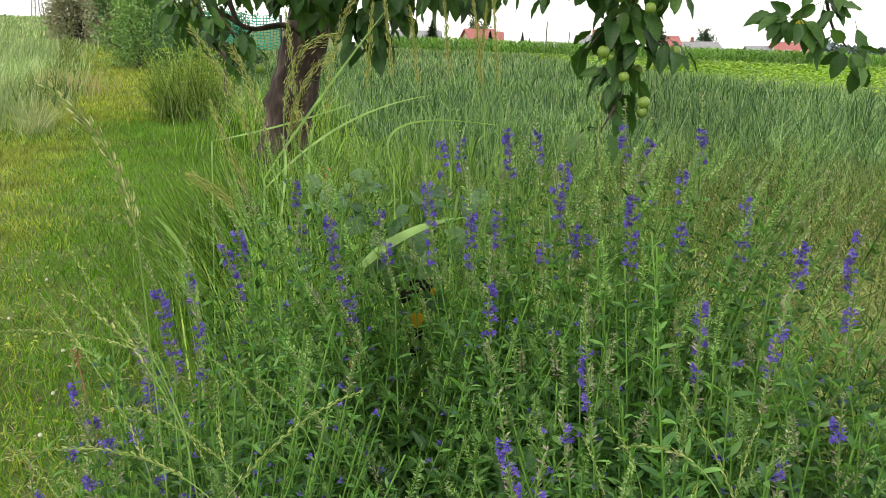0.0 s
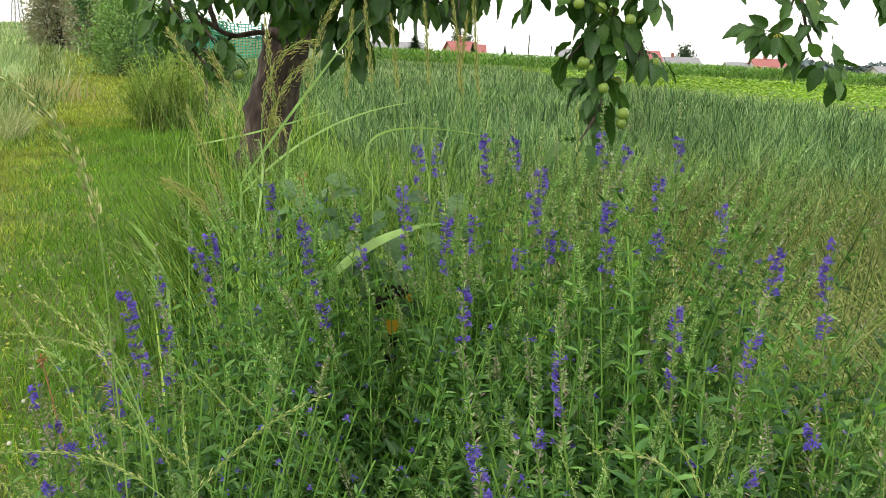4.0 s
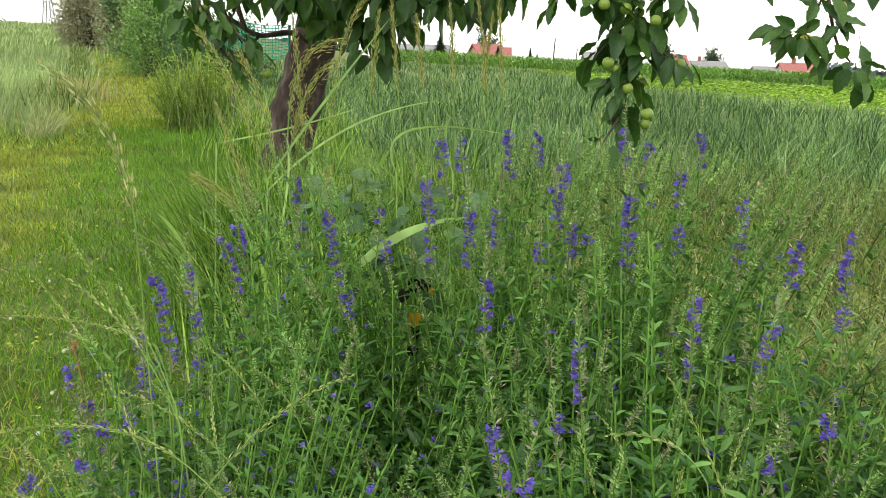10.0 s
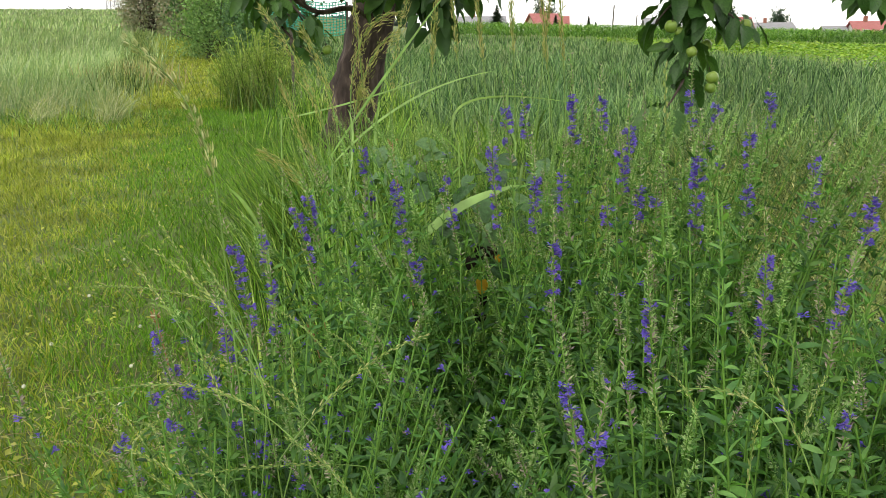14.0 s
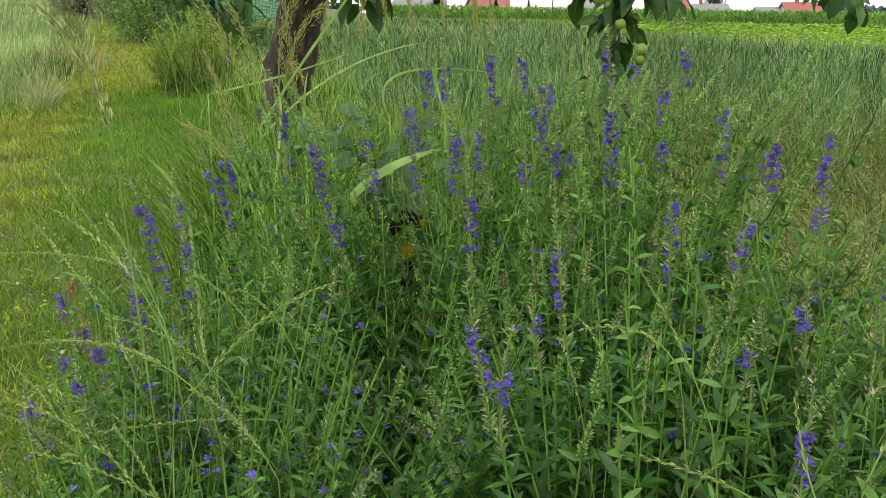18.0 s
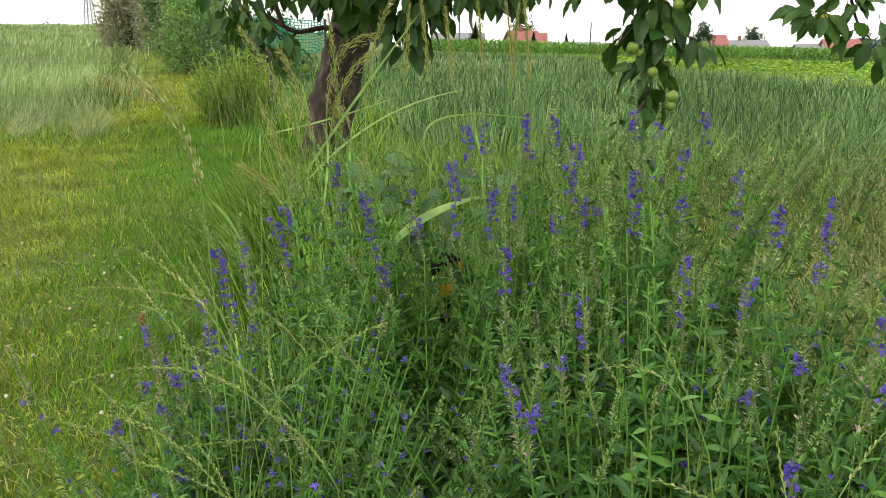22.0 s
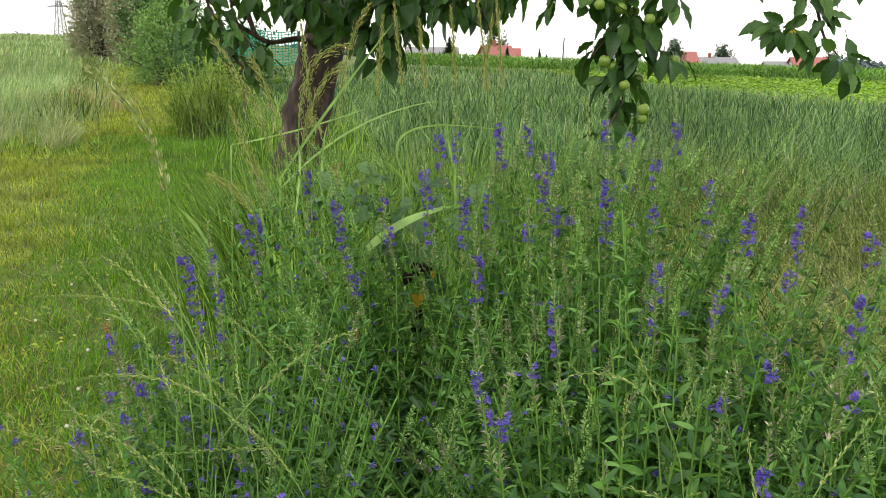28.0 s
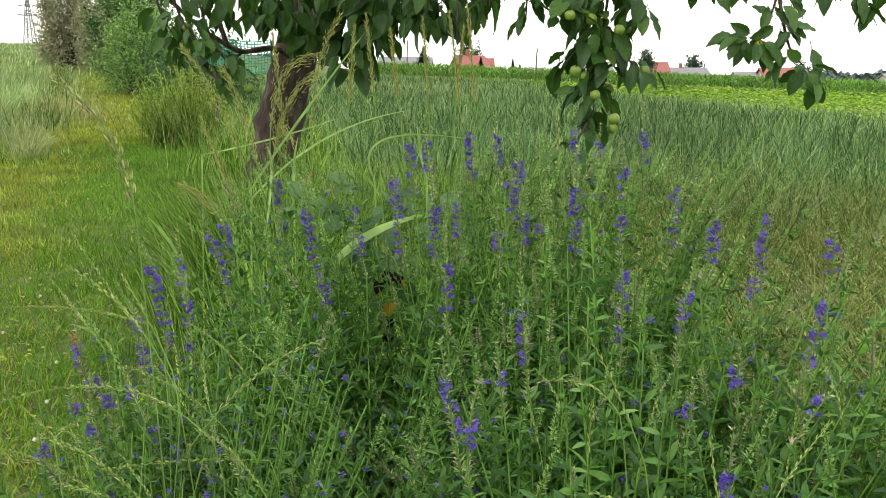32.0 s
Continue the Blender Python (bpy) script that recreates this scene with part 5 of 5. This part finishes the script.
LEAVES = [((-0.03, 1.74, 1.15), (-0.6, -0.6, 0.1), 0.068), ((-0.05, 1.74, 1.165), (-0.5, -0.5, 0.25), 0.055), ((0.01, 1.7, 1.03), (-0.35, -0.5, -0.75), 0.082), ((-0.02, 1.7, 1.03), (-0.8, -0.4, -0.5), 0.068), ((0.05, 1.7, 1.02), (0.4, -0.4, -0.8), 0.078),
          ((0.03, 1.7, 1.08), (0.3, -0.7, -0.4), 0.07), ((0.06, 1.7, 0.97), (0.5, -0.4, -0.7), 0.058), ((0.01, 1.71, 1.1), (-0.4, -0.7, -0.2), 0.07), ((0.03, 1.73, 1.135), (0.2, -0.8, 0.1), 0.062), ((-0.06, 1.72, 1.09), (-0.7, -0.6, -0.2), 0.062),
          ((-0.1, 1.74, 1.06), (-0.6, -0.6, -0.3), 0.064), ((0.06, 1.74, 1.145), (0.6, -0.6, 0.05), 0.06), ((-0.02, 1.7, 1.06), (-0.6, -0.6, -0.5), 0.066), ((0.09, 1.72, 1.08), (0.7, -0.5, -0.3), 0.06)]
for k, (at, d, s) in enumerate(LEAVES):
    part("leaf", g_leaf[k % 4], plant, m=pin @ way_matrix(at, d, (rng.normal(0, 0.5), -0.4, 0.9), 0.7 * s))
for k in range(34):
    at = np.array([rng.uniform(-0.22, 0.18), rng.uniform(1.76, 2.1), rng.uniform(0.95, 1.12)])
    d = (rng.normal(0, 0.6), -rng.uniform(0.2, 1.0), rng.normal(-0.2, 0.4))
    part("leaf", g_leaf[k % 4], plant, m=pin @ way_matrix(at, d, (rng.normal(0, 0.4), -0.3, 1), rng.uniform(0.028, 0.05)))
for at, d, s, me in [((0.036, 1.66, 0.945), (0.05, -0.2, -1), 0.025, w_leaf), ((0.062, 1.68, 0.985), (0.3, -0.3, -0.8), 0.012, w_leaf), ((0.035, 1.68, 1.0), (-0.1, -0.2, -1), 0.026, k_leaf),
                     ((0.05, 1.68, 1.0), (0.2, -0.1, -1), 0.024, k_leaf), ((0.036, 1.66, 0.92), (0.1, -0.2, -1), 0.022, k_leaf),
                     ((0.02, 1.66, 0.985), (-0.3, -0.2, -0.9), 0.022, k_leaf), ((0.035, 1.65, 0.89), (0.0, -0.2, -1), 0.022, k_leaf)]:
    part("leaf", me, plant, "withered orange leaf" if me == w_leaf else "blackened dry leaf", pin @ way_matrix(at, d, (0, -1, 0.2), s))

# ---- withered brown flower heads on dry stalks ----
rust = leafy("rust", [(0.28, 0.13, 0.06), (0.4, 0.22, 0.11), (0.45, 0.3, 0.18)], 0.8, 0.2, 60)
for top in ((-0.228, 1.59, 0.915), (-0.235, 1.56, 0.885), (-0.465, 1.485, 0.924), (-0.16, 1.95, 1.14)):
    foot = np.array([top[0] + 0.06, top[1] - 0.02, float(height(top[0] + 0.06, top[1] - 0.02))])
    it = thing("withered_flower", "withered rust-brown flower head on a dry stalk", "flower", "withered flowers", at=foot)
    inv = Matrix.Translation(-Vector(foot))
    part("stalk", Bag().add(*round_limb([foot, (foot + top) / 2 + [0.01, 0, 0.03], top], 0.0016, 0.0012, 5)).mesh("stalk", rust), it, m=inv)
    n = 26
    part("head", Bag().add(*place(grain_v, grain_f, np.array(top) + rng.normal(0, 0.003, (n, 3)), rng.normal(0, 1, (n, 3)) + [0, 0, 0.6], rng.uniform(0.008, 0.014, n))).mesh("head", rust), it, m=inv)


# ---- shrubs and weeds along the track ----
shrub_leaf = leafy("shrub_leaf", [(0.13, 0.25, 0.085), (0.23, 0.38, 0.14), (0.36, 0.52, 0.2)], 0.5, 0.3, 2)
dull_leaf = leafy("dull_leaf", [(0.25, 0.3, 0.19), (0.37, 0.38, 0.28), (0.42, 0.34, 0.28)], 0.6, 0.25, 2)
twig_bark = rough_stuff("twig_bark", [(0.05, 0.04, 0.03), (0.12, 0.1, 0.08)], 12)
dark_leaf = leafy("dark_leaf", [(0.055, 0.12, 0.05), (0.095, 0.19, 0.075), (0.16, 0.28, 0.11)], 0.5, 0.25, 2)
far_leaf = leafy("far_leaf", [(0.05, 0.09, 0.06), (0.08, 0.13, 0.08)], 0.7, 0.2, 0.4)


def shrub(name, label, at, size, leaves, leaf_size, mat, stems=14, clumps=26, trunk=0.05):
    """A shrub or small tree: several tapering stems, side branches and leaves in uneven clumps with gaps."""
    x, y = at
    base = np.array([x, y, float(height(x, y))])
    it = thing(name, label, "shrub" if trunk < 0.1 else "tree", "shrubs by the track", at=base)
    cen = unit(rng.normal(0, 1, (clumps, 3))) * rng.random((clumps, 1)) ** 0.4
    cen[:, 2] = np.abs(cen[:, 2]) if trunk < 0.1 else cen[:, 2] * 0.8 + 0.55
    cen = cen * np.array([size[0], size[1], size[2]]) * 0.85 + [0, 0, 0.12 * size[2]]
    bag = Bag()
    foot = np.stack([rng.normal(0, 0.12 * size[0], clumps), rng.normal(0, 0.12 * size[1], clumps), np.full(clumps, -0.05)], -1)
    mid = cen * [0.45, 0.45, 0.6] + rng.normal(0, 0.06, (clumps, 3)) * size[0]
    bag.add(*tubes(bezier(foot, mid, cen, np.linspace(0, 1, 7)), np.linspace(trunk, trunk * 0.2, 7)[None], 5))
    part("trunk" if trunk >= 0.1 else "branchwork", bag.mesh("branchwork", twig_bark), it)
    k = rng.integers(0, clumps, leaves)
    p = cen[k] + rng.normal(0, 0.15, (leaves, 3)) * np.array(size) * rng.uniform(0.4, 1.2, (leaves, 1))
    p[:, 2] = np.abs(p[:, 2])
    d = rng.normal(0, 1, (leaves, 3)) + [0, 0, 0.2]
    tv, tf = leaf_template(0.5, 2, 0.2, 0.15)
    part("crown", Bag().add(*place(tv, tf, p, d, leaf_size * rng.uniform(0.6, 1.3, leaves), rng.uniform(-1, 1, leaves))).mesh("crown", mat), it)
    return it


shrub("shrub", "dense green shrub reaching over the grass track", (-15.9, 44), (2.6, 2.0, 4.8), 13000, 0.17, shrub_leaf, clumps=60)
shrub("shrub", "green shrub with a loose outline beside the track", (-13.2, 41), (1.9, 1.6, 3.4), 8000, 0.16, dark_leaf, clumps=40)
shrub("shrub", "low dark green shrub with dry stems", (-11.8, 38), (1.5, 1.2, 2.4), 5500, 0.15, dark_leaf)
shrub("shrub", "grey-brown half-bare tall shrub at the field edge", (-33.0, 74), (2.9, 2.6, 8.5), 11000, 0.3, dull_leaf, clumps=60)
shrub("shrub", "dull brownish shrub with reddish twigs", (-28.0, 70), (3.0, 2.4, 7.5), 12000, 0.3, dull_leaf, clumps=60)
shrub("tree", "tall dark tree behind the shrubs of the track", (-23.0, 62), (3.2, 3.0, 8.0), 8000, 0.34, dark_leaf, trunk=0.3)
shrub("shrub", "dark green shrub behind the apple tree", (-8.2, 30), (1.6, 1.4, 2.6), 6500, 0.15, dark_leaf)

weed_blade = leafy("weed_blade", [(0.16, 0.27, 0.06), (0.3, 0.43, 0.1), (0.55, 0.6, 0.24)], 0.5, 0.5, 3)
# A mound of tall weeds: many fine stems with narrow leaves, and straw-coloured stalks above.
bag, dry = Bag(), Bag()
n = 240
a, rr = rng.uniform(0, 6.28, n), np.sqrt(rng.random(n))
foot = on_ground(-4.75 + 0.5 * rr * np.cos(a), 15.4 + 0.45 * rr * np.sin(a))
top = foot + np.stack([0.42 * rr * np.cos(a) + rng.normal(0, 0.08, n), 0.4 * rr * np.sin(a), (1.72 - 0.8 * rr) * rng.uniform(0.5, 1.1, n)], -1)
mid = foot * [0.6, 0.6, 0.4] + top * [0.4, 0.4, 0.6]
bag.add(*tubes(bezier(foot, mid, top, np.linspace(0, 1, 5)), 0.006, 3))
tv, tf = leaf_template(0.17, 2, 0.2, 0.2)
for k in range(30):
    q = rng.uniform(0.12, 1.0, n)[:, None]
    c = (1 - q) ** 2 * foot + 2 * q * (1 - q) * mid + q**2 * top
    w = rng.uniform(0, 6.28, n)
    bag.add(*place(tv, tf, c, np.stack([np.cos(w), np.sin(w), rng.uniform(0.0, 1.2, n)], -1), rng.uniform(0.07, 0.19, n) * (1.15 - 0.5 * q[:, 0]), rng.uniform(-1, 1, n)))
tagged(new("weed_mound", bag.mesh("weed_mound", weed_blade)), "bushy yellow-green mound of tall weeds beside the track", "weeds", kind="stuff")
n = 260
x, y = rng.normal(-4.6, 0.5, n), rng.normal(15.0, 0.4, n)
tagged(new("weed_stalks", dry.add(*ribbons(on_ground(x, y), rng.uniform(0, 6.28, n), rng.uniform(0.0, 0.3, n), rng.uniform(0.2, 1.0, n), rng.uniform(0.9, 1.8, n), 0.011, 5)).mesh("weed_stalks", straw_blade)), "dry straw-coloured stalks over the weed mound", "weeds", kind="stuff")
# A tussock of long pale blades at the field's corner.
bag = Bag()
n = 1000
k = rng.integers(0, 9, n)
x, y = -6.1 - 0.36 * k + rng.normal(0, 0.11, n), 12.4 + 0.7 * (k % 3) + rng.normal(0, 0.14, n)
bag.add(*ribbons(on_ground(x, y), rng.normal(0, 1.5, n), rng.uniform(0.05, 0.9, n), rng.uniform(0.4, 1.8, n), rng.uniform(0.35, 1.0, n), rng.uniform(0.006, 0.014, n), 6))
vy = 17 + 50 * rng.random(2200) ** 1.2
tagged(new("dry_verge", Bag().add(*ribbons(on_ground(-0.448 * vy - 0.5 + rng.normal(0, 0.3, 2200), vy), rng.uniform(0, 6.28, 2200), rng.uniform(0, 0.3, 2200), rng.uniform(0.1, 0.9, 2200), rng.uniform(0.3, 0.9, 2200), 0.012 + 0.0008 * vy, 4)).mesh("dry_verge", straw_blade)), "straw-coloured dry grass along the track edge", "grass", kind="stuff")
# Reddish dock stems at the field edge.
dock_red = leafy("dock_red", [(0.36, 0.26, 0.12), (0.42, 0.34, 0.18), (0.36, 0.38, 0.16)], 0.7, 0.2, 3)
rb = Bag()
n = 350
x, y = rng.normal(-10.0, 0.4, n), rng.normal(21.5, 0.9, n)
rb.add(*ribbons(on_ground(x, y), rng.uniform(0, 6.28, n), rng.uniform(0, 0.3, n), rng.uniform(0.1, 0.6, n), rng.uniform(0.4, 0.8, n), 0.03, 3))
tagged(new("dock_stems", rb.mesh("dock_stems", dock_red)), "reddish brown dock stems at the field edge", "weeds", kind="stuff")
tussock_blade = leafy("tussock_blade", [(0.14, 0.21, 0.08), (0.29, 0.34, 0.17), (0.48, 0.47, 0.3)], 0.55, 0.3, 3)
tagged(new("pale_tussock", bag.mesh("pale_tussock", tussock_blade)), "tussock of long pale arching grass at the field corner", "grass", kind="stuff")

# ---- a green net on posts behind the tree ----
net_green = leafy("net_green", [(0.06, 0.42, 0.3), (0.09, 0.5, 0.36)], 0.5, 0.3, 3, tint=(0.9, 1.1, 1.0))
fence = thing("net_fence", "turquoise green plastic net stretched between wooden posts", "fence", at=(-3.75, 13, 0))
post = mesh_data("post", [(sx * 0.018, sy * 0.018, z) for z in (-0.05, 1.78) for sx, sy in ((-1, -1), (1, -1), (1, 1), (-1, 1))], [[(0, 1, 5, 4), (1, 2, 6, 5), (2, 3, 7, 6), (3, 0, 4, 7), (4, 5, 6, 7)]], twig_bark, smooth=False)
for dx in (0.3, 1.15):
    part("post", post, fence, m=pose(dx, 0.05, 0))
bag = Bag()
xs, zs = np.linspace(0.0, 1.15, 24), np.linspace(1.32, 1.79, 13)
sag = lambda a, b: np.stack([a, 0.04 * np.sin(a * 9), b + 0.03 * np.sin(a * 5.5) + 0.28 * np.clip(0.55 - a, 0, 1) * (1.79 - b) / 0.47], -1)
bag.add(*tubes(np.stack([sag(np.full(13, a), zs) for a in xs]), 0.0075, 3))
bag.add(*tubes(np.stack([sag(xs, np.full(24, b)) for b in zs]), 0.0075, 3))
part("net", bag.mesh("net", net_green), fence, "turquoise plastic net")


# ---- houses, poles and trees on the skyline ----
plaster = rough_stuff("plaster", [(0.62, 0.6, 0.56), (0.74, 0.72, 0.68)], 3, 4, 0.9, 0.1)
cream = rough_stuff("cream_plaster", [(0.5, 0.4, 0.27), (0.6, 0.5, 0.36)], 3, 4, 0.9, 0.1)
red_tile = rough_stuff("red_tile", [(0.3, 0.1, 0.09), (0.4, 0.15, 0.14)], 2.5, 6, 0.8, 0.3)
grey_tile = rough_stuff("grey_tile", [(0.2, 0.2, 0.21), (0.3, 0.3, 0.31)], 2.5, 6, 0.8, 0.3)
glass = rough_stuff("window_glass", [(0.03, 0.035, 0.04), (0.05, 0.055, 0.06)], 1, 2, 0.1, 0.0)
brick_red = rough_stuff("chimney_brick", [(0.25, 0.1, 0.07), (0.33, 0.15, 0.1)], 6)


def box(x0, x1, y0, y1, z0, z1):
    v = [(x, y, z) for z in (z0, z1) for x, y in ((x0, y0), (x1, y0), (x1, y1), (x0, y1))]
    return np.array(v, float), np.array([(0, 3, 2, 1), (4, 5, 6, 7), (0, 1, 5, 4), (1, 2, 6, 5), (2, 3, 7, 6), (3, 0, 4, 7)])


def house(at, wide, deep, eave, ridge, wall_mat, roof_mat, label, turn=0.0, chimney=True, gable_front=False):
    """A gabled house with a thick overhanging roof, windows with frames, a door and a chimney."""
    it = thing("house", label, "house", "houses on the skyline", at=at)
    it.rotation_euler = (0, 0, radians(turn))
    w, d = wide / 2, deep / 2
    if gable_front:
        w, d = d, w
        it.rotation_euler = (0, 0, radians(turn + 90))
    v, f = box(-w, w, -d, d, -0.3, eave)
    bag = Bag().add(v, f)
    bag.add([(-w, -d, eave), (-w, d, eave), (-w, 0, ridge - 0.15), (w, -d, eave), (w, d, eave), (w, 0, ridge - 0.15)], [(0, 2, 1), (3, 4, 5)])
    part("wall", bag.mesh("wall", wall_mat, False), it)
    o, t = 0.45, 0.18
    slope = (ridge - eave) / d
    prof = [(-d - o, eave - o * slope), (0, ridge), (d + o, eave - o * slope), (d + o, eave - o * slope - t), (0, ridge - t), (-d - o, eave - o * slope - t)]
    v = [(sx * (w + o), y, z) for sx in (-1, 1) for y, z in prof]
    roof = part("roof", mesh_data("roof", v, [[(0, 6, 7, 1), (1, 7, 8, 2), (2, 8, 9, 3), (3, 9, 10, 4), (4, 10, 11, 5), (5, 11, 6, 0)], [(0, 1, 4, 5), (1, 2, 3, 4), (6, 11, 10, 7), (7, 10, 9, 8)]], roof_mat, smooth=False), it)
    if chimney:
        part("chimney", Bag().add(*box(-w * 0.3, -w * 0.3 + 0.6, -0.3, 0.3, ridge - 0.8, ridge + 0.9)).mesh("chimney", brick_red, False), roof)
    n = max(2, int(wide / 3))
    for k in range(n):
        x = -w + (k + 0.5) * 2 * w / n
        win = part("window", Bag().add(*box(x - 0.6, x + 0.6, -d - 0.06, -d + 0.05, 0.9, 2.2)).mesh("window", plaster, False), it)
        part("pane", Bag().add(*box(x - 0.5, x + 0.5, -d - 0.08, -d, 1.0, 2.1)).mesh("pane", glass, False), win)
    return it


house((2.2, 150, -0.6), 4.7, 6, 2.6, 4.7, cream, red_tile, "cream house with a red tiled roof behind the maize", turn=22)
house((5.2, 153, -0.6), 1.8, 5, 2.4, 4.3, cream, red_tile, "low red-roofed wing of the cream house", chimney=False)
house((49.5, 190, -0.9), 8.5, 8, 2.0, 3.6, plaster, grey_tile, "long grey-roofed white house on the skyline")
house((42.6, 186, -0.9), 3.4, 7, 2.6, 4.7, plaster, red_tile, "narrow red-roofed house beside the grey one", chimney=False)
house((62, 170, -1.0), 6.0, 7, 1.6, 3.7, plaster, red_tile, "white house with a red roof and a chimney")
house((56.5, 172, -1.0), 3.6, 6, 1.5, 2.9, plaster, grey_tile, "low white shed beside a red-roofed house", chimney=False)
house((22.5, 150, -0.4), 7.0, 7, 2.0, 3.7, plaster, grey_tile, "pale grey-roofed house half hidden by apple leaves")
house((-9.5, 162, -0.5), 9.0, 7, 3.0, 4.4, plaster, grey_tile, "low grey farm building on the skyline")
house((81, 160, -1.2), 6.0, 7, 1.6, 3.0, plaster, grey_tile, "dark low building at the end of the maize", chimney=False)


def conifer(at, tall, wide, label):
    """A spruce: a trunk, and whorls of drooping branches that shorten to the top."""
    it = thing("conifer", label, "tree", "skyline trees", at=at)
    part("trunk", Bag().add(*tubes(np.array([[(0, 0, -0.3), (0, 0, tall * 0.5), (0, 0, tall)]]), np.array([[0.22, 0.12, 0.02]]), 6)).mesh("trunk", twig_bark), it)
    n = 900
    q = rng.random(n) ** 0.8
    a = rng.uniform(0, 6.28, n)
    root = np.stack([0 * q, 0 * q, tall * (0.06 + 0.92 * q)], -1)
    part("crown", Bag().add(*ribbons(root, a, np.full(n, 1.2), rng.uniform(0.1, 0.6, n), wide * (1.08 - q) * rng.uniform(0.7, 1.15, n), 0.6 * (1.1 - q) + 0.15, 3)).mesh("crown", far_leaf), it)


conifer((-6.0, 155, -0.5), 6.2, 2.9, "dark spruce beside the farm buildings")
conifer((-5.2, 163, -0.5), 4.6, 1.8, "small spruce beside a taller one")
conifer((4.0, 146, -0.5), 4.3, 1.5, "young spruce in front of the red roof")
conifer((9.6, 150, -0.5), 4.2, 1.0, "slim conifer on the skyline")
conifer((10.8, 150, -0.5), 3.2, 1.2, "low conifer on the skyline")
shrub("tree", "birch behind the red-roofed house", (2.2, 168), (3.0, 3.0, 6.0), 2600, 0.5, far_leaf, trunk=0.14)
shrub("tree", "round tree beside the grey-roofed houses", (38.5, 178), (2.6, 2.4, 4.6), 2400, 0.5, far_leaf, trunk=0.14)
shrub("tree", "tree behind the white house", (57.5, 212), (3.6, 3.0, 4.4), 2400, 0.5, far_leaf, trunk=0.14)
shrub("tree", "tree beside the red-roofed house", (66.8, 172), (1.8, 1.8, 3.6), 1600, 0.4, far_leaf, trunk=0.12)

for at, tall in (((10.9, 120, 0), 4.6), ((16.3, 140, 0), 3.6), ((-8.6, 150, 0), 6.5)):
    tagged(new("utility_pole", Bag().add(*tubes(np.array([[(0, 0, -0.3), (0.02, 0, tall / 2), (0.1, 0, tall)]]), np.array([[0.1, 0.09, 0.07]]), 8)).mesh("utility_pole", twig_bark)), "wooden utility pole on the skyline", "pole", "utility poles").location = at

# A lattice pylon far off to the left, on the rising land.
px, py = -216.5, 440.0
pylon = thing("pylon", "grey steel lattice power pylon far across the field", "pylon", at=(px, py, float(height(px, py))))
steel = rough_stuff("steel", [(0.16, 0.17, 0.18), (0.24, 0.25, 0.26)], 2, 3, 0.6, 0.0)
leg = lambda sx, sy, z: (sx * (2.6 - 0.085 * z), sy * (2.6 - 0.085 * z), z)
for sx, sy in ((-1, -1), (1, -1), (1, 1), (-1, 1)):
    part("leg", Bag().add(*tubes(np.array([[leg(sx, sy, z) for z in (-1, 10, 20, 26)]]), 0.22, 4)).mesh("leg", steel), pylon)
for z in range(0, 24, 4):
    for sx, sy, tx, ty in ((-1, -1, 1, -1), (1, -1, 1, 1), (1, 1, -1, 1), (-1, 1, -1, -1)):
        part("brace", Bag().add(*tubes(np.array([[leg(sx, sy, z), leg(tx, ty, z + 4)], [leg(tx, ty, z), leg(sx, sy, z + 4)]]), 0.11, 3)).mesh("brace", steel), pylon)
for z, w in ((17, 6.0), (21.5, 4.6)):
    part("cross_arm", Bag().add(*tubes(np.array([[(-w, 0, z), (0, 0, z + 0.8), (w, 0, z)], [(-w, 0, z), (0, 0, z - 0.2), (w, 0, z)]]), 0.16, 4)).mesh("cross_arm", steel), pylon)

# Woods along the far horizon.
bag, tv, tf = Bag(), *leaf_template(0.8, 2, 0.2, 0.1)
n = 5000
az = np.radians(rng.uniform(-45, -8, n))
r = rng.uniform(780, 840, n)
x, y = r * np.sin(az), r * np.cos(az)
bag.add(*place(tv, tf, on_ground(x, y) + np.stack([0 * x, 0 * x, rng.random(n) ** 1.5 * (6 + 3 * np.sin(az * 60))], -1), rng.normal(0, 1, (n, 3)) + [0, 0, 0.8], rng.uniform(3, 7, n)))
az = np.radians(rng.uniform(20, 40, n))
r = rng.uniform(300, 330, n)
x, y = r * np.sin(az), r * np.cos(az)
bag.add(*place(tv, tf, on_ground(x, y) + np.stack([0 * x, 0 * x, rng.random(n) ** 1.5 * (2.5 + np.sin(az * 70))], -1), rng.normal(0, 1, (n, 3)) + [0, 0, 0.8], rng.uniform(1, 2.2, n)))
# Distance haze is mixed into the leaf colour: blue-grey instead of green.
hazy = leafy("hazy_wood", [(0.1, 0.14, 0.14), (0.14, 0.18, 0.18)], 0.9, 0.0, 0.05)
tagged(new("far_woods", bag.mesh("far_woods", hazy)), "woods along the far horizon, tinted blue-grey for haze", "woods", kind="stuff")
